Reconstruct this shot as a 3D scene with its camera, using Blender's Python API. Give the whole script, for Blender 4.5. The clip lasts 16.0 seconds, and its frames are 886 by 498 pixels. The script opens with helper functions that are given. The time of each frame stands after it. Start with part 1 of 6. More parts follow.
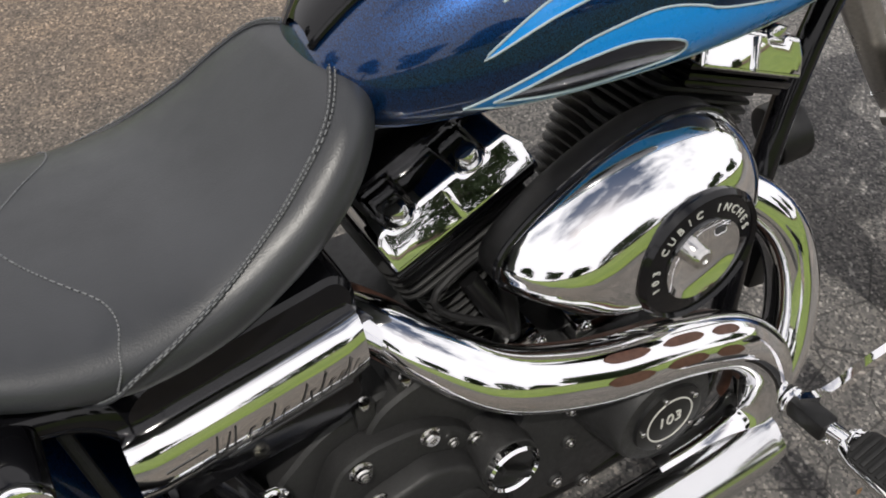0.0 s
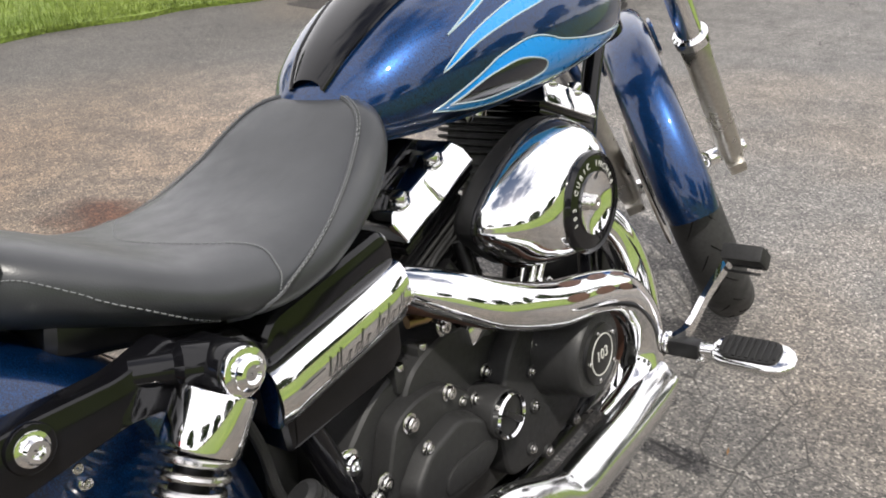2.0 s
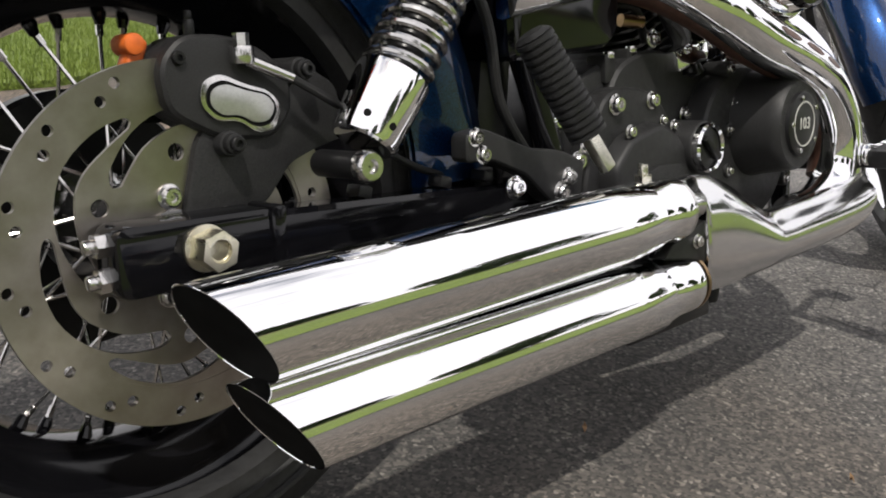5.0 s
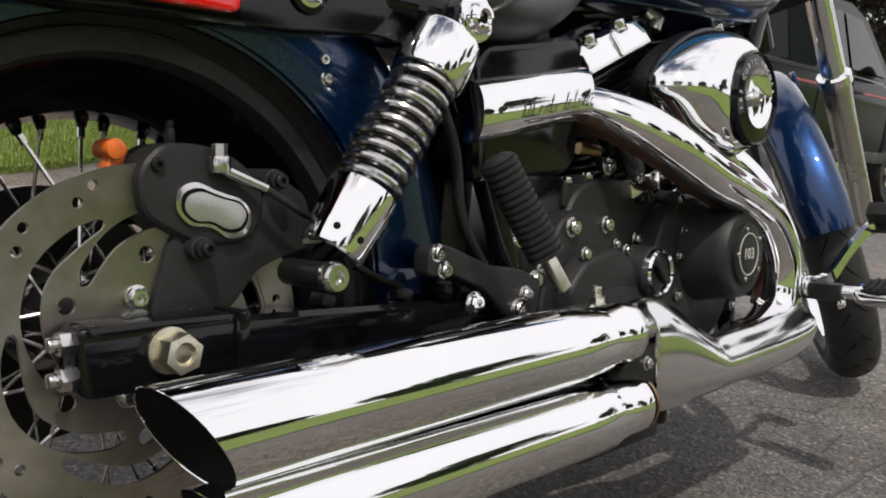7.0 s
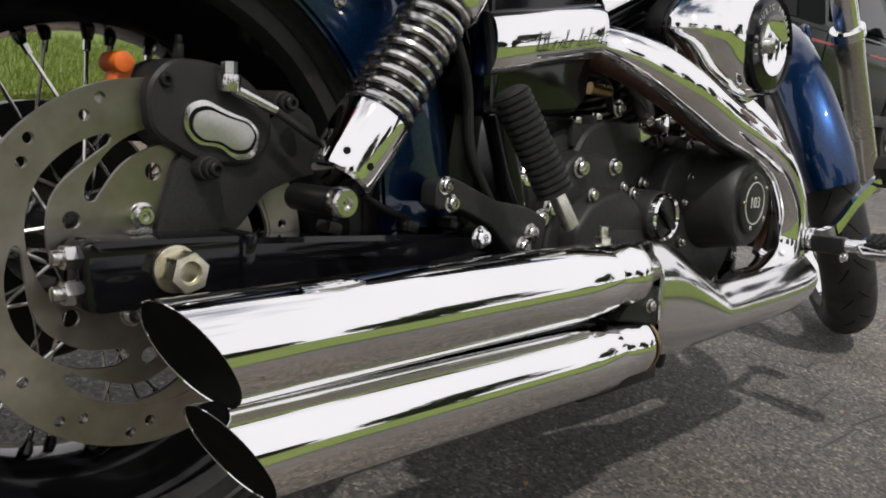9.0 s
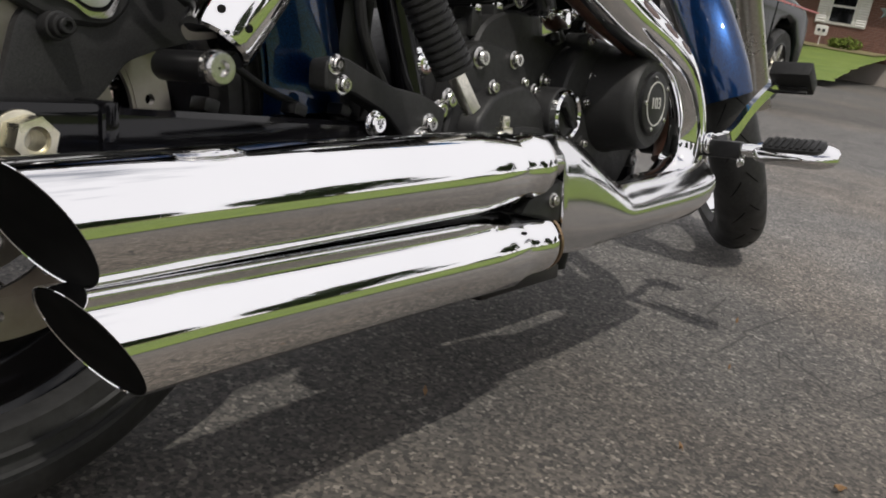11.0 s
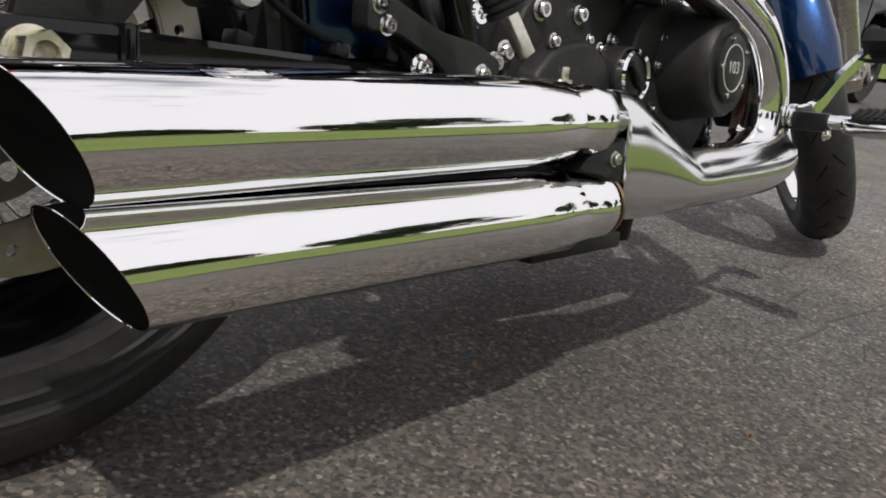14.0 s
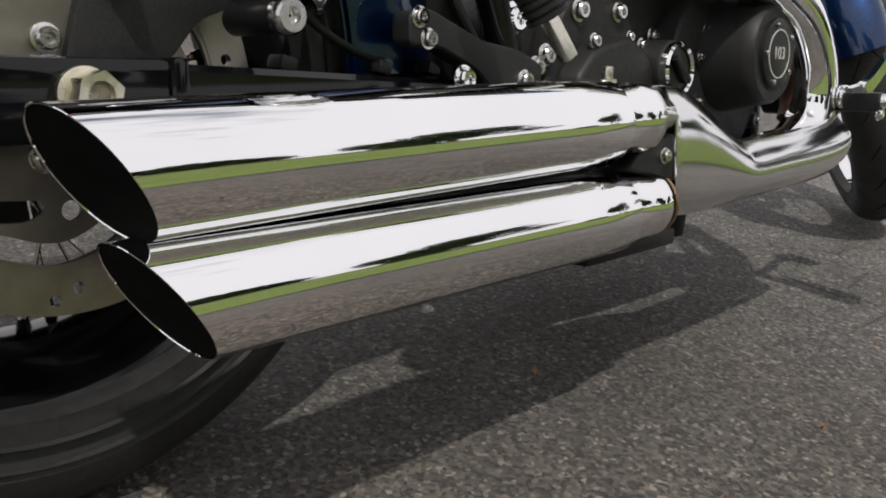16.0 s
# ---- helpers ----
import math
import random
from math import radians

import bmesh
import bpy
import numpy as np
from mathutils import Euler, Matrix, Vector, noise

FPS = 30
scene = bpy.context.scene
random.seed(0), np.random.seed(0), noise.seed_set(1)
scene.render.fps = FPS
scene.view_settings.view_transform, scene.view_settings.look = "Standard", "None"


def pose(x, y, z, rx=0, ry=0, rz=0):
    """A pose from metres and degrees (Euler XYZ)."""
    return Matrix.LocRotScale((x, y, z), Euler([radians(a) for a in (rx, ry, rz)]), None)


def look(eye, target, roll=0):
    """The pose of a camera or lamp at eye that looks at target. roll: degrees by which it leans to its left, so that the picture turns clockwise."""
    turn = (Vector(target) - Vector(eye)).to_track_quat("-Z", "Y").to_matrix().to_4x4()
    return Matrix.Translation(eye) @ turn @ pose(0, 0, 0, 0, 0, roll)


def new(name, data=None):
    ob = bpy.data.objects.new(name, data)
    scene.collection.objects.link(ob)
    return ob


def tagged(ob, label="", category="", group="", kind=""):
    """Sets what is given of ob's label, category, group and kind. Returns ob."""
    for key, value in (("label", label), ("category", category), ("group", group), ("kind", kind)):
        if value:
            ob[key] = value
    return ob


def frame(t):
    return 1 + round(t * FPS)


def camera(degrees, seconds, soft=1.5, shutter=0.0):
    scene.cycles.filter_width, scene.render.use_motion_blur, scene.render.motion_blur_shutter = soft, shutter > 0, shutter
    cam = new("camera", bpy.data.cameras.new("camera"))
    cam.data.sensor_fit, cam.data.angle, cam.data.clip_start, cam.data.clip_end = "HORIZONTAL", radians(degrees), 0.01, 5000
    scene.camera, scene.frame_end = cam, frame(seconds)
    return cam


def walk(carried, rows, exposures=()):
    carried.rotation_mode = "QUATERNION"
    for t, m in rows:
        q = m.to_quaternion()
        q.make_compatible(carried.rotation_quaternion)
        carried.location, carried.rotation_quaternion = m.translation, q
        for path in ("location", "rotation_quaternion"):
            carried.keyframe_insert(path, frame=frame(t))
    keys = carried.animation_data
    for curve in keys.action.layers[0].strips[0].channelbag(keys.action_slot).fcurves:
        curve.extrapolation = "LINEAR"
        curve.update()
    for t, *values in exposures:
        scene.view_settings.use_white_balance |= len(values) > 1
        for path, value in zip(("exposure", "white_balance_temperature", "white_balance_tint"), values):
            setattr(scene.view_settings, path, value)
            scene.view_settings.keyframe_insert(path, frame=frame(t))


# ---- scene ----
cam = camera(53.8, 16.0, soft=1.9)
PATH = [
    (0, (0.399, -0.472, 1.147), (1.1, 0.702, -0.312), 0.5),
    (0.5, (0.255, -0.468, 1.134), (1.447, 0.692, 0.023), 2.2),
    (1, (0.148, -0.532, 1.113), (1.443, 0.56, 0.049), 1.0),
    (1.5, (0.095, -0.568, 1.059), (1.336, 0.573, -0.017), -2.8),
    (2, (-0.09, -0.611, 1.018), (1.353, 0.474, 0.158), -0.9),
    (2.5, (-0.204, -0.642, 0.984), (1.235, 0.449, 0.125), 0.0),
    (3, (-0.203, -0.679, 0.899), (1.147, 0.537, 0.063), -3.1),
    (3.5, (-0.27, -0.683, 0.734), (0.996, 0.63, -0.087), -3.2),
    (4, (-0.29, -0.687, 0.557), (0.972, 0.685, -0.169), -3.3),
    (4.2, (-0.293, -0.68, 0.532), (1.004, 0.683, -0.145), -0.2),
    (6.5, (-0.333, -0.68, 0.543), (1.06, 0.69, 0.116), 4.4),
    (7, (-0.332, -0.688, 0.546), (1.11, 0.653, 0.194), 6.5),
    (7.5, (-0.337, -0.687, 0.547), (1.106, 0.649, 0.182), 6.8),
    (8, (-0.344, -0.685, 0.546), (1.086, 0.658, 0.156), 7.0),
    (8.2, (-0.343, -0.682, 0.544), (1.088, 0.655, 0.143), 7.4),
    (10.3, (-0.321, -0.674, 0.5), (1.148, 0.57, -0.043), 9.8),
    (10.5, (-0.318, -0.672, 0.498), (1.165, 0.554, -0.049), 9.7),
    (11, (-0.293, -0.653, 0.464), (1.292, 0.435, -0.089), 10.1),
    (11.5, (-0.272, -0.639, 0.425), (1.366, 0.389, -0.085), 14.9),
    (12, (-0.253, -0.642, 0.404), (1.336, 0.427, -0.173), 13.7),
    (12.5, (-0.247, -0.647, 0.401), (1.318, 0.421, -0.24), 13.1),
    (13, (-0.244, -0.646, 0.406), (1.279, 0.488, -0.222), 12.2),
    (13.5, (-0.238, -0.647, 0.407), (1.263, 0.537, -0.181), 11.3),
    (14, (-0.237, -0.653, 0.414), (1.239, 0.566, -0.166), 10.1),
    (14.5, (-0.233, -0.654, 0.415), (1.254, 0.553, -0.161), 9.3),
    (15, (-0.236, -0.649, 0.417), (1.162, 0.645, -0.19), 6.5),
    (15.5, (-0.235, -0.65, 0.418), (1.152, 0.663, -0.175), 5.7),
    (16, (-0.241, -0.646, 0.418), (1.164, 0.651, -0.166), 5.6),
]
walk(cam, [(t, look(eye, target, roll)) for t, eye, target, roll in PATH],
     exposures=[(0, -0.58), (0.5, -0.44), (1.0, -0.32), (1.5, -0.20), (2.0, 0.04), (2.5, 0.06), (3.0, 0.02), (3.5, -0.15), (4.0, -0.30), (6.5, -0.66), (8.0, -0.80), (11.0, -0.82), (12.5, -0.80), (16.0, -0.92)])

# ---- world and sun ----
SUN_ELEV, SUN_AZ = 60.0, 226.0     # degrees; azimuth of the sun, counted from +X towards +Y
_e, _a = radians(SUN_ELEV), radians(SUN_AZ)
SUN_FROM = Vector((math.cos(_e) * math.cos(_a), math.cos(_e) * math.sin(_a), math.sin(_e)))
sun = new("sun", bpy.data.lights.new("sun", "SUN"))
sun.data.energy, sun.data.angle, sun.data.color = 5.0, radians(1.2), (1.0, 0.95, 0.87)
sun.matrix_world = look(SUN_FROM * 30, (0, 0, 0))

world = bpy.data.worlds.new("world")
scene.world = world
world.use_nodes = True
wn, wl = world.node_tree.nodes, world.node_tree.links
wn.clear()
w_out, w_bg = wn.new("ShaderNodeOutputWorld"), wn.new("ShaderNodeBackground")
w_sky = wn.new("ShaderNodeTexSky")
w_sky.sky_type, w_sky.sun_disc = "NISHITA", False
w_sky.sun_elevation, w_sky.sun_rotation = radians(SUN_ELEV), radians(90.0 - SUN_AZ)
w_sky.air_density, w_sky.dust_density = 1.0, 1.5
w_co, w_no, w_rp = wn.new("ShaderNodeTexCoord"), wn.new("ShaderNodeTexNoise"), wn.new("ShaderNodeValToRGB")
w_no.inputs["Scale"].default_value, w_no.inputs["Detail"].default_value = 2.6, 7.0
w_no.inputs["Roughness"].default_value = 0.58
w_rp.color_ramp.elements[0].position, w_rp.color_ramp.elements[1].position = 0.02, 0.22
w_mx = wn.new("ShaderNodeMix")
w_mx.data_type = "RGBA"
w_mx.inputs[7].default_value = (21.4, 20.9, 21.4, 1)
wl.new(w_co.outputs["Generated"], w_no.inputs["Vector"])
w_sep, w_mul, w_sub = wn.new("ShaderNodeSeparateXYZ"), wn.new("ShaderNodeMath"), wn.new("ShaderNodeMath")
w_pow = wn.new("ShaderNodeMath")
w_pow.operation, w_mul.operation, w_sub.operation = "POWER", "MULTIPLY", "SUBTRACT"
w_pow.inputs[1].default_value, w_mul.inputs[1].default_value = 3.0, 0.46
wl.new(w_co.outputs["Generated"], w_sep.inputs["Vector"])
w_pow.use_clamp = True
wl.new(w_sep.outputs["Z"], w_pow.inputs[0])
wl.new(w_pow.outputs["Value"], w_mul.inputs[0])
wl.new(w_no.outputs["Fac"], w_sub.inputs[0])
wl.new(w_mul.outputs["Value"], w_sub.inputs[1])
wl.new(w_sub.outputs["Value"], w_rp.inputs["Fac"])
wl.new(w_rp.outputs["Color"], w_mx.inputs[0])
wl.new(w_sky.outputs["Color"], w_mx.inputs[6])
wl.new(w_mx.outputs[2], w_bg.inputs["Color"])
w_bg.inputs["Strength"].default_value = 0.080
wl.new(w_bg.outputs["Background"], w_out.inputs["Surface"])


# ---- materials ----
class Mat:
    """A node material with a Principled surface and short ways to add texture."""

    def __init__(self, name, color=(0.5, 0.5, 0.5), rough=0.5, metal=0.0, coat=0.0, spec=0.5):
        self.m = bpy.data.materials.new(name)
        self.m.use_nodes = True
        self.n, self.l = self.m.node_tree.nodes, self.m.node_tree.links
        self.b = self.n["Principled BSDF"]
        self.set("Base Color", (*color, 1))
        self.set("Roughness", rough)
        self.set("Metallic", metal)
        self.set("Coat Weight", coat)
        self.set("Coat Roughness", 0.03)
        self.set("Specular IOR Level", spec)
        self.co = self.n.new("ShaderNodeTexCoord")

    def set(self, key, value):
        self.b.inputs[key].default_value = value

    def noise(self, scale, detail=4.0, rough=0.55, stretch=None):
        t = self.n.new("ShaderNodeTexNoise")
        t.inputs["Scale"].default_value, t.inputs["Detail"].default_value = scale, detail
        t.inputs["Roughness"].default_value = rough
        if stretch:
            mp = self.n.new("ShaderNodeMapping")
            mp.inputs["Scale"].default_value = stretch
            self.l.new(self.co.outputs["Object"], mp.inputs["Vector"])
            self.l.new(mp.outputs["Vector"], t.inputs["Vector"])
        else:
            self.l.new(self.co.outputs["Object"], t.inputs["Vector"])
        return t.outputs["Fac"]

    def voronoi(self, scale, feature="F1", out="Distance"):
        t = self.n.new("ShaderNodeTexVoronoi")
        t.feature = feature
        t.inputs["Scale"].default_value = scale
        self.l.new(self.co.outputs["Object"], t.inputs["Vector"])
        return t.outputs[out]

    def ramp(self, src, stops):
        r = self.n.new("ShaderNodeValToRGB")
        while len(r.color_ramp.elements) < len(stops):
            r.color_ramp.elements.new(0.5)
        for el, (p, c) in zip(r.color_ramp.elements, stops):
            el.position = p
            el.color = (*c, 1) if len(c) == 3 else (c[0], c[0], c[0], 1)
        self.l.new(src, r.inputs["Fac"])
        return r.outputs["Color"]

    def mix(self, a, b, fac, mode="MIX"):
        x = self.n.new("ShaderNodeMix")
        x.data_type, x.blend_type = "RGBA", mode
        for sock, v in ((x.inputs[0], fac), (x.inputs[6], a), (x.inputs[7], b)):
            if isinstance(v, (int, float)):
                sock.default_value = v
            elif isinstance(v, tuple):
                sock.default_value = (*v, 1)
            else:
                self.l.new(v, sock)
        return x.outputs[2]

    def to(self, key, src):
        self.l.new(src, self.b.inputs[key])

    def bump(self, src, strength, dist=0.001):
        bp = self.n.new("ShaderNodeBump")
        bp.inputs["Strength"].default_value, bp.inputs["Distance"].default_value = strength, dist
        self.l.new(src, bp.inputs["Height"])
        self.l.new(bp.outputs["Normal"], self.b.inputs["Normal"])


def simple(name, color, rough, metal=0.0, coat=0.0, grain=60.0, vary=0.25, bump=0.0, dist=0.0005, spec=0.5):
    """A surface with a little variation in colour and gloss, and fine relief where asked."""
    m = Mat(name, color, rough, metal, coat, spec)
    n1 = m.noise(grain, 5.0)
    lo = tuple(c * (1 - vary) for c in color)
    hi = tuple(min(1.0, c * (1 + vary)) for c in color)
    m.to("Base Color", m.ramp(n1, [(0.3, lo), (0.7, hi)]))
    n2 = m.noise(grain * 0.15, 3.0)
    m.to("Roughness", m.ramp(n2, [(0.3, (rough * 0.8,)), (0.7, (min(1.0, rough * 1.2),))]))
    if bump:
        m.bump(n1, bump, dist)
    return m.m


CHROME = simple("chrome", (0.91, 0.91, 0.92), 0.03, 1.0, grain=8.0, vary=0.02)
CHROME_SOFT = simple("chrome_hazed", (0.74, 0.74, 0.75), 0.11, 1.0, grain=8.0, vary=0.03)
CHROME_WORN = simple("chrome_dull", (0.62, 0.61, 0.60), 0.16, 1.0, grain=90.0, vary=0.1)
ZINC = simple("zinc_plated_steel", (0.62, 0.60, 0.52), 0.28, 1.0, grain=200.0, vary=0.12, bump=0.1)
NUT_ZINC = simple("yellow_zinc", (0.72, 0.68, 0.54), 0.30, 1.0, grain=150.0, vary=0.12)
BLACK_GLOSS = simple("black_gloss_paint", (0.004, 0.004, 0.005), 0.08, 0.0, 0.0, grain=30.0, vary=0.3, spec=0.36)
BLACK_SATIN = simple("black_satin_paint", (0.007, 0.007, 0.0075), 0.36, 0.0, 0.0, grain=120.0, vary=0.3, bump=0.05, spec=0.35)
POWDER = simple("black_wrinkle_powder_coat", (0.017, 0.017, 0.0175), 0.48, 0.0, 0.0, grain=900.0, vary=0.5, bump=0.35, dist=0.0006, spec=0.32)
RUBBER = simple("black_rubber", (0.009, 0.009, 0.0095), 0.6, grain=300.0, vary=0.3, bump=0.15, spec=0.35)
TYRE = simple("tyre_rubber", (0.017, 0.017, 0.0175), 0.62, grain=160.0, vary=0.35, bump=0.12)
# near-black: soot in the bores, shade painted into holes, grooves and fender lining
DARK_IN = simple("soot_and_shade_black", (0.006, 0.006, 0.006), 0.85, grain=40.0, vary=0.3, spec=0.08)
SLOT_BROWN = simple("heat_tinted_pipe", (0.085, 0.042, 0.03), 0.45, 0.4, grain=120.0, vary=0.3)
RED_LENS = simple("red_reflector_plastic", (0.60, 0.012, 0.008), 0.10, 0.0, 0.8, grain=260.0, vary=0.25)
AMBER = simple("amber_reflector", (0.30, 0.05, 0.03), 0.2, 0.0, 0.6, grain=200.0, vary=0.2)
ORANGE = simple("orange_plastic", (0.62, 0.13, 0.02), 0.45, grain=100.0, vary=0.2)
BADGE = simple("brushed_aluminium", (0.55, 0.55, 0.54), 0.38, 1.0, grain=500.0, vary=0.08)
SLIDER = simple("cast_aluminium", (0.52, 0.50, 0.46), 0.30, 1.0, grain=140.0, vary=0.1, bump=0.05)
SILVER_INK = simple("silver_lettering", (0.55, 0.55, 0.52), 0.4, 0.2, grain=100.0, vary=0.05)
DARK_INK = simple("dark_lettering", (0.03, 0.03, 0.032), 0.35, 0.3, grain=100.0, vary=0.1)
STITCH = simple("grey_thread", (0.12, 0.125, 0.13), 0.8, grain=600.0, vary=0.3)
FLAME_BLUE = simple("flame_blue_paint", (0.0, 0.19, 0.55), 0.30, 0.0, 0.6, grain=700.0, vary=0.12)
FLAME_DARK = simple("flame_dark_paint", (0.006, 0.008, 0.016), 0.2, 0.2, 1.0, grain=500.0, vary=0.3)
PINSTRIPE = simple("pale_pinstripe", (0.26, 0.33, 0.36), 0.3, 0.0, 1.0, grain=100.0, vary=0.1)
BRASS = simple("heat_tinted_steel", (0.30, 0.20, 0.11), 0.3, 1.0, grain=100.0, vary=0.15)


def make_blue():
    m = Mat("blue_metallic_paint", (0.001, 0.010, 0.07), 0.36, 0.8, 1.0)
    flake = m.voronoi(1400.0, out="Color")
    m.to("Base Color", m.ramp(flake, [(0.2, (0.0002, 0.0045, 0.026)), (0.9, (0.0004, 0.044, 0.165))]))
    return m.m


BLUE = make_blue()


def make_leather():
    m = Mat("black_leather", (0.02, 0.021, 0.023), 0.40)
    big, fine = m.noise(9.0, 4.0), m.voronoi(650.0)
    m.to("Base Color", m.ramp(big, [(0.3, (0.020, 0.0215, 0.0245)), (0.7, (0.030, 0.032, 0.036))]))
    m.to("Roughness", m.ramp(m.noise(40.0, 4.0), [(0.3, (0.34,)), (0.7, (0.45,))]))
    m.bump(fine, 0.22, 0.0004)
    return m.m


LEATHER = make_leather()


def make_rotor():
    m = Mat("ground_steel", (0.38, 0.35, 0.31), 0.34, 1.0)
    m.to("Base Color", m.ramp(m.noise(50.0, 5.0), [(0.3, (0.28, 0.252, 0.225)), (0.7, (0.36, 0.335, 0.30))]))
    m.to("Roughness", m.ramp(m.noise(25.0, 3.0), [(0.3, (0.30,)), (0.7, (0.40,))]))
    m.set("Anisotropic", 0.75)
    around = m.n.new("ShaderNodeTangent")
    around.direction_type, around.axis = "RADIAL", "Y"
    m.to("Tangent", around.outputs["Tangent"])
    return m.m


ROTOR = make_rotor()


def make_asphalt():
    m = Mat("asphalt", (0.07, 0.067, 0.062), 0.85)
    patch, mid = m.noise(0.7, 5.0), m.noise(6.0, 6.0, 0.65)
    cell, grit = m.voronoi(210.0, out="Color"), m.noise(420.0, 3.0)
    base = m.mix(m.ramp(patch, [(0.35, (0.049, 0.048, 0.0475)), (0.65, (0.089, 0.085, 0.080))]),
                 m.ramp(mid, [(0.3, (0.049, 0.0475, 0.046)), (0.75, (0.106, 0.102, 0.096))]), 0.5)
    bw = m.n.new("ShaderNodeRGBToBW")
    m.l.new(cell, bw.inputs["Color"])
    stones = m.ramp(bw.outputs["Val"], [(0.15, (0.35, 0.35, 0.36)), (0.6, (1.0, 0.97, 0.93)), (0.80, (1.5, 1.4, 1.3)), (0.9, (2.6, 2.5, 2.35))])
    color = m.mix(base, stones, 1.0, "MULTIPLY")
    # brownish spill and a paler, worn stretch of the drive
    spill = m.n.new("ShaderNodeTexGradient")
    spill.gradient_type = "SPHERICAL"
    mp = m.n.new("ShaderNodeMapping")
    mp.vector_type = "TEXTURE"
    mp.inputs["Location"].default_value = (1.33, 1.72, 0.0)
    mp.inputs["Scale"].default_value = (0.26, 0.26, 0.26)
    nz = m.n.new("ShaderNodeTexNoise")
    nz.inputs["Scale"].default_value, nz.inputs["Detail"].default_value = 7.0, 4.0
    m.l.new(m.co.outputs["Object"], nz.inputs["Vector"])
    wob = m.n.new("ShaderNodeMixRGB")
    wob.blend_type, wob.inputs["Fac"].default_value = "ADD", 0.25
    m.l.new(m.co.outputs["Object"], wob.inputs["Color1"])
    m.l.new(nz.outputs["Color"], wob.inputs["Color2"])
    m.l.new(wob.outputs["Color"], mp.inputs["Vector"])
    m.l.new(mp.outputs["Vector"], spill.inputs["Vector"])
    sp = m.ramp(spill.outputs["Fac"], [(0.0, (0.0,)), (0.36, (0.95,))])
    color = m.mix(color, m.mix(color, (0.36, 0.19, 0.14), 1.0, "MULTIPLY"), sp)
    tan = m.n.new("ShaderNodeTexGradient")
    tan.gradient_type = "SPHERICAL"
    mt = m.n.new("ShaderNodeMapping")
    mt.vector_type = "TEXTURE"
    mt.inputs["Location"].default_value = (1.0, 2.3, 0.0)
    mt.inputs["Scale"].default_value = (2.4, 1.5, 1.0)
    m.l.new(wob.outputs["Color"], mt.inputs["Vector"])
    m.l.new(mt.outputs["Vector"], tan.inputs["Vector"])
    tn = m.mix(m.ramp(tan.outputs["Fac"], [(0.05, (0.0,)), (0.5, (1.0,))]), m.ramp(mid, [(0.3, (0.5,)), (0.6, (1.0,))]), 1.0, "MULTIPLY")
    color = m.mix(color, m.mix(color, (1.95, 1.62, 1.34), 1.0, "MULTIPLY"), tn)
    # asphalt ahead of the bike: paler and slightly bluer inside a broad ellipse
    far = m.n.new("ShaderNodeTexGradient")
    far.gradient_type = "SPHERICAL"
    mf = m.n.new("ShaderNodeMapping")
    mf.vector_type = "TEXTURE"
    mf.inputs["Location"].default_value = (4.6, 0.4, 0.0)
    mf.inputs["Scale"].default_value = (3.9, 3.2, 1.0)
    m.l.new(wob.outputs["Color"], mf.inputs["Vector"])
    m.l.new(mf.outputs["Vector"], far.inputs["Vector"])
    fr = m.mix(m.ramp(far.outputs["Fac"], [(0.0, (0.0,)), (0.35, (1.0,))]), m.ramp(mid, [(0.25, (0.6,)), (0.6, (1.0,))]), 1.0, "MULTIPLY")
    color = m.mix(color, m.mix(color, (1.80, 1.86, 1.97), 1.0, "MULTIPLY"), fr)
    worn = m.ramp(m.noise(0.45, 4.0), [(0.5, (0.0,)), (0.62, (0.5,))])
    color = m.mix(color, m.mix(color, (1.55, 1.36, 1.16), 1.0, "MULTIPLY"), worn)
    fissure = m.voronoi(7.5, "DISTANCE_TO_EDGE")
    gate = m.ramp(m.noise(1.1, 3.0), [(0.5, (0.0,)), (0.62, (1.0,))])
    line = m.ramp(fissure, [(0.0, (1.0,)), (0.018, (0.0,))])
    color = m.mix(color, (0.02, 0.019, 0.018), m.mix((0.0, 0.0, 0.0), line, gate))
    m.to("Base Color", color)
    m.bump(m.mix(bw.outputs["Val"], grit, 0.4), 0.8, 0.003)
    return m.m


ASPHALT = make_asphalt()


def make_lawn(name, lo, hi):
    m = Mat(name, lo, 0.9)
    a, b = m.noise(1.2, 5.0), m.noise(45.0, 4.0)
    m.to("Base Color", m.mix(m.ramp(a, [(0.3, lo), (0.7, hi)]), m.ramp(b, [(0.3, (0.5, 0.5, 0.5)), (0.7, (1.3, 1.3, 1.2))]), 1.0, "MULTIPLY"))
    m.bump(b, 0.8, 0.03)
    return m.m


LAWN = make_lawn("lawn_grass", (0.10, 0.155, 0.018), (0.165, 0.22, 0.035))
LEAF = make_lawn("tree_leaves", (0.020, 0.040, 0.010), (0.045, 0.075, 0.018))
LEAF_RED = make_lawn("purple_leaves", (0.022, 0.018, 0.016), (0.045, 0.03, 0.028))
MULCH = make_lawn("bark_mulch", (0.07, 0.035, 0.025), (0.12, 0.06, 0.045))
BARK = simple("bark", (0.09, 0.07, 0.055), 0.9, grain=20.0, vary=0.4, bump=0.6, dist=0.01)
BRICK = simple("red_brick", (0.17, 0.085, 0.065), 0.85, grain=9.0, vary=0.45, bump=0.3, dist=0.004)
MORTAR = simple("mortar", (0.38, 0.34, 0.31), 0.9, grain=30.0, vary=0.2)
SIDING = simple("pale_roof_metal", (0.50, 0.54, 0.52), 0.5, grain=3.0, vary=0.08)
WHITE = simple("white_paint", (0.74, 0.73, 0.70), 0.5, grain=6.0, vary=0.06)
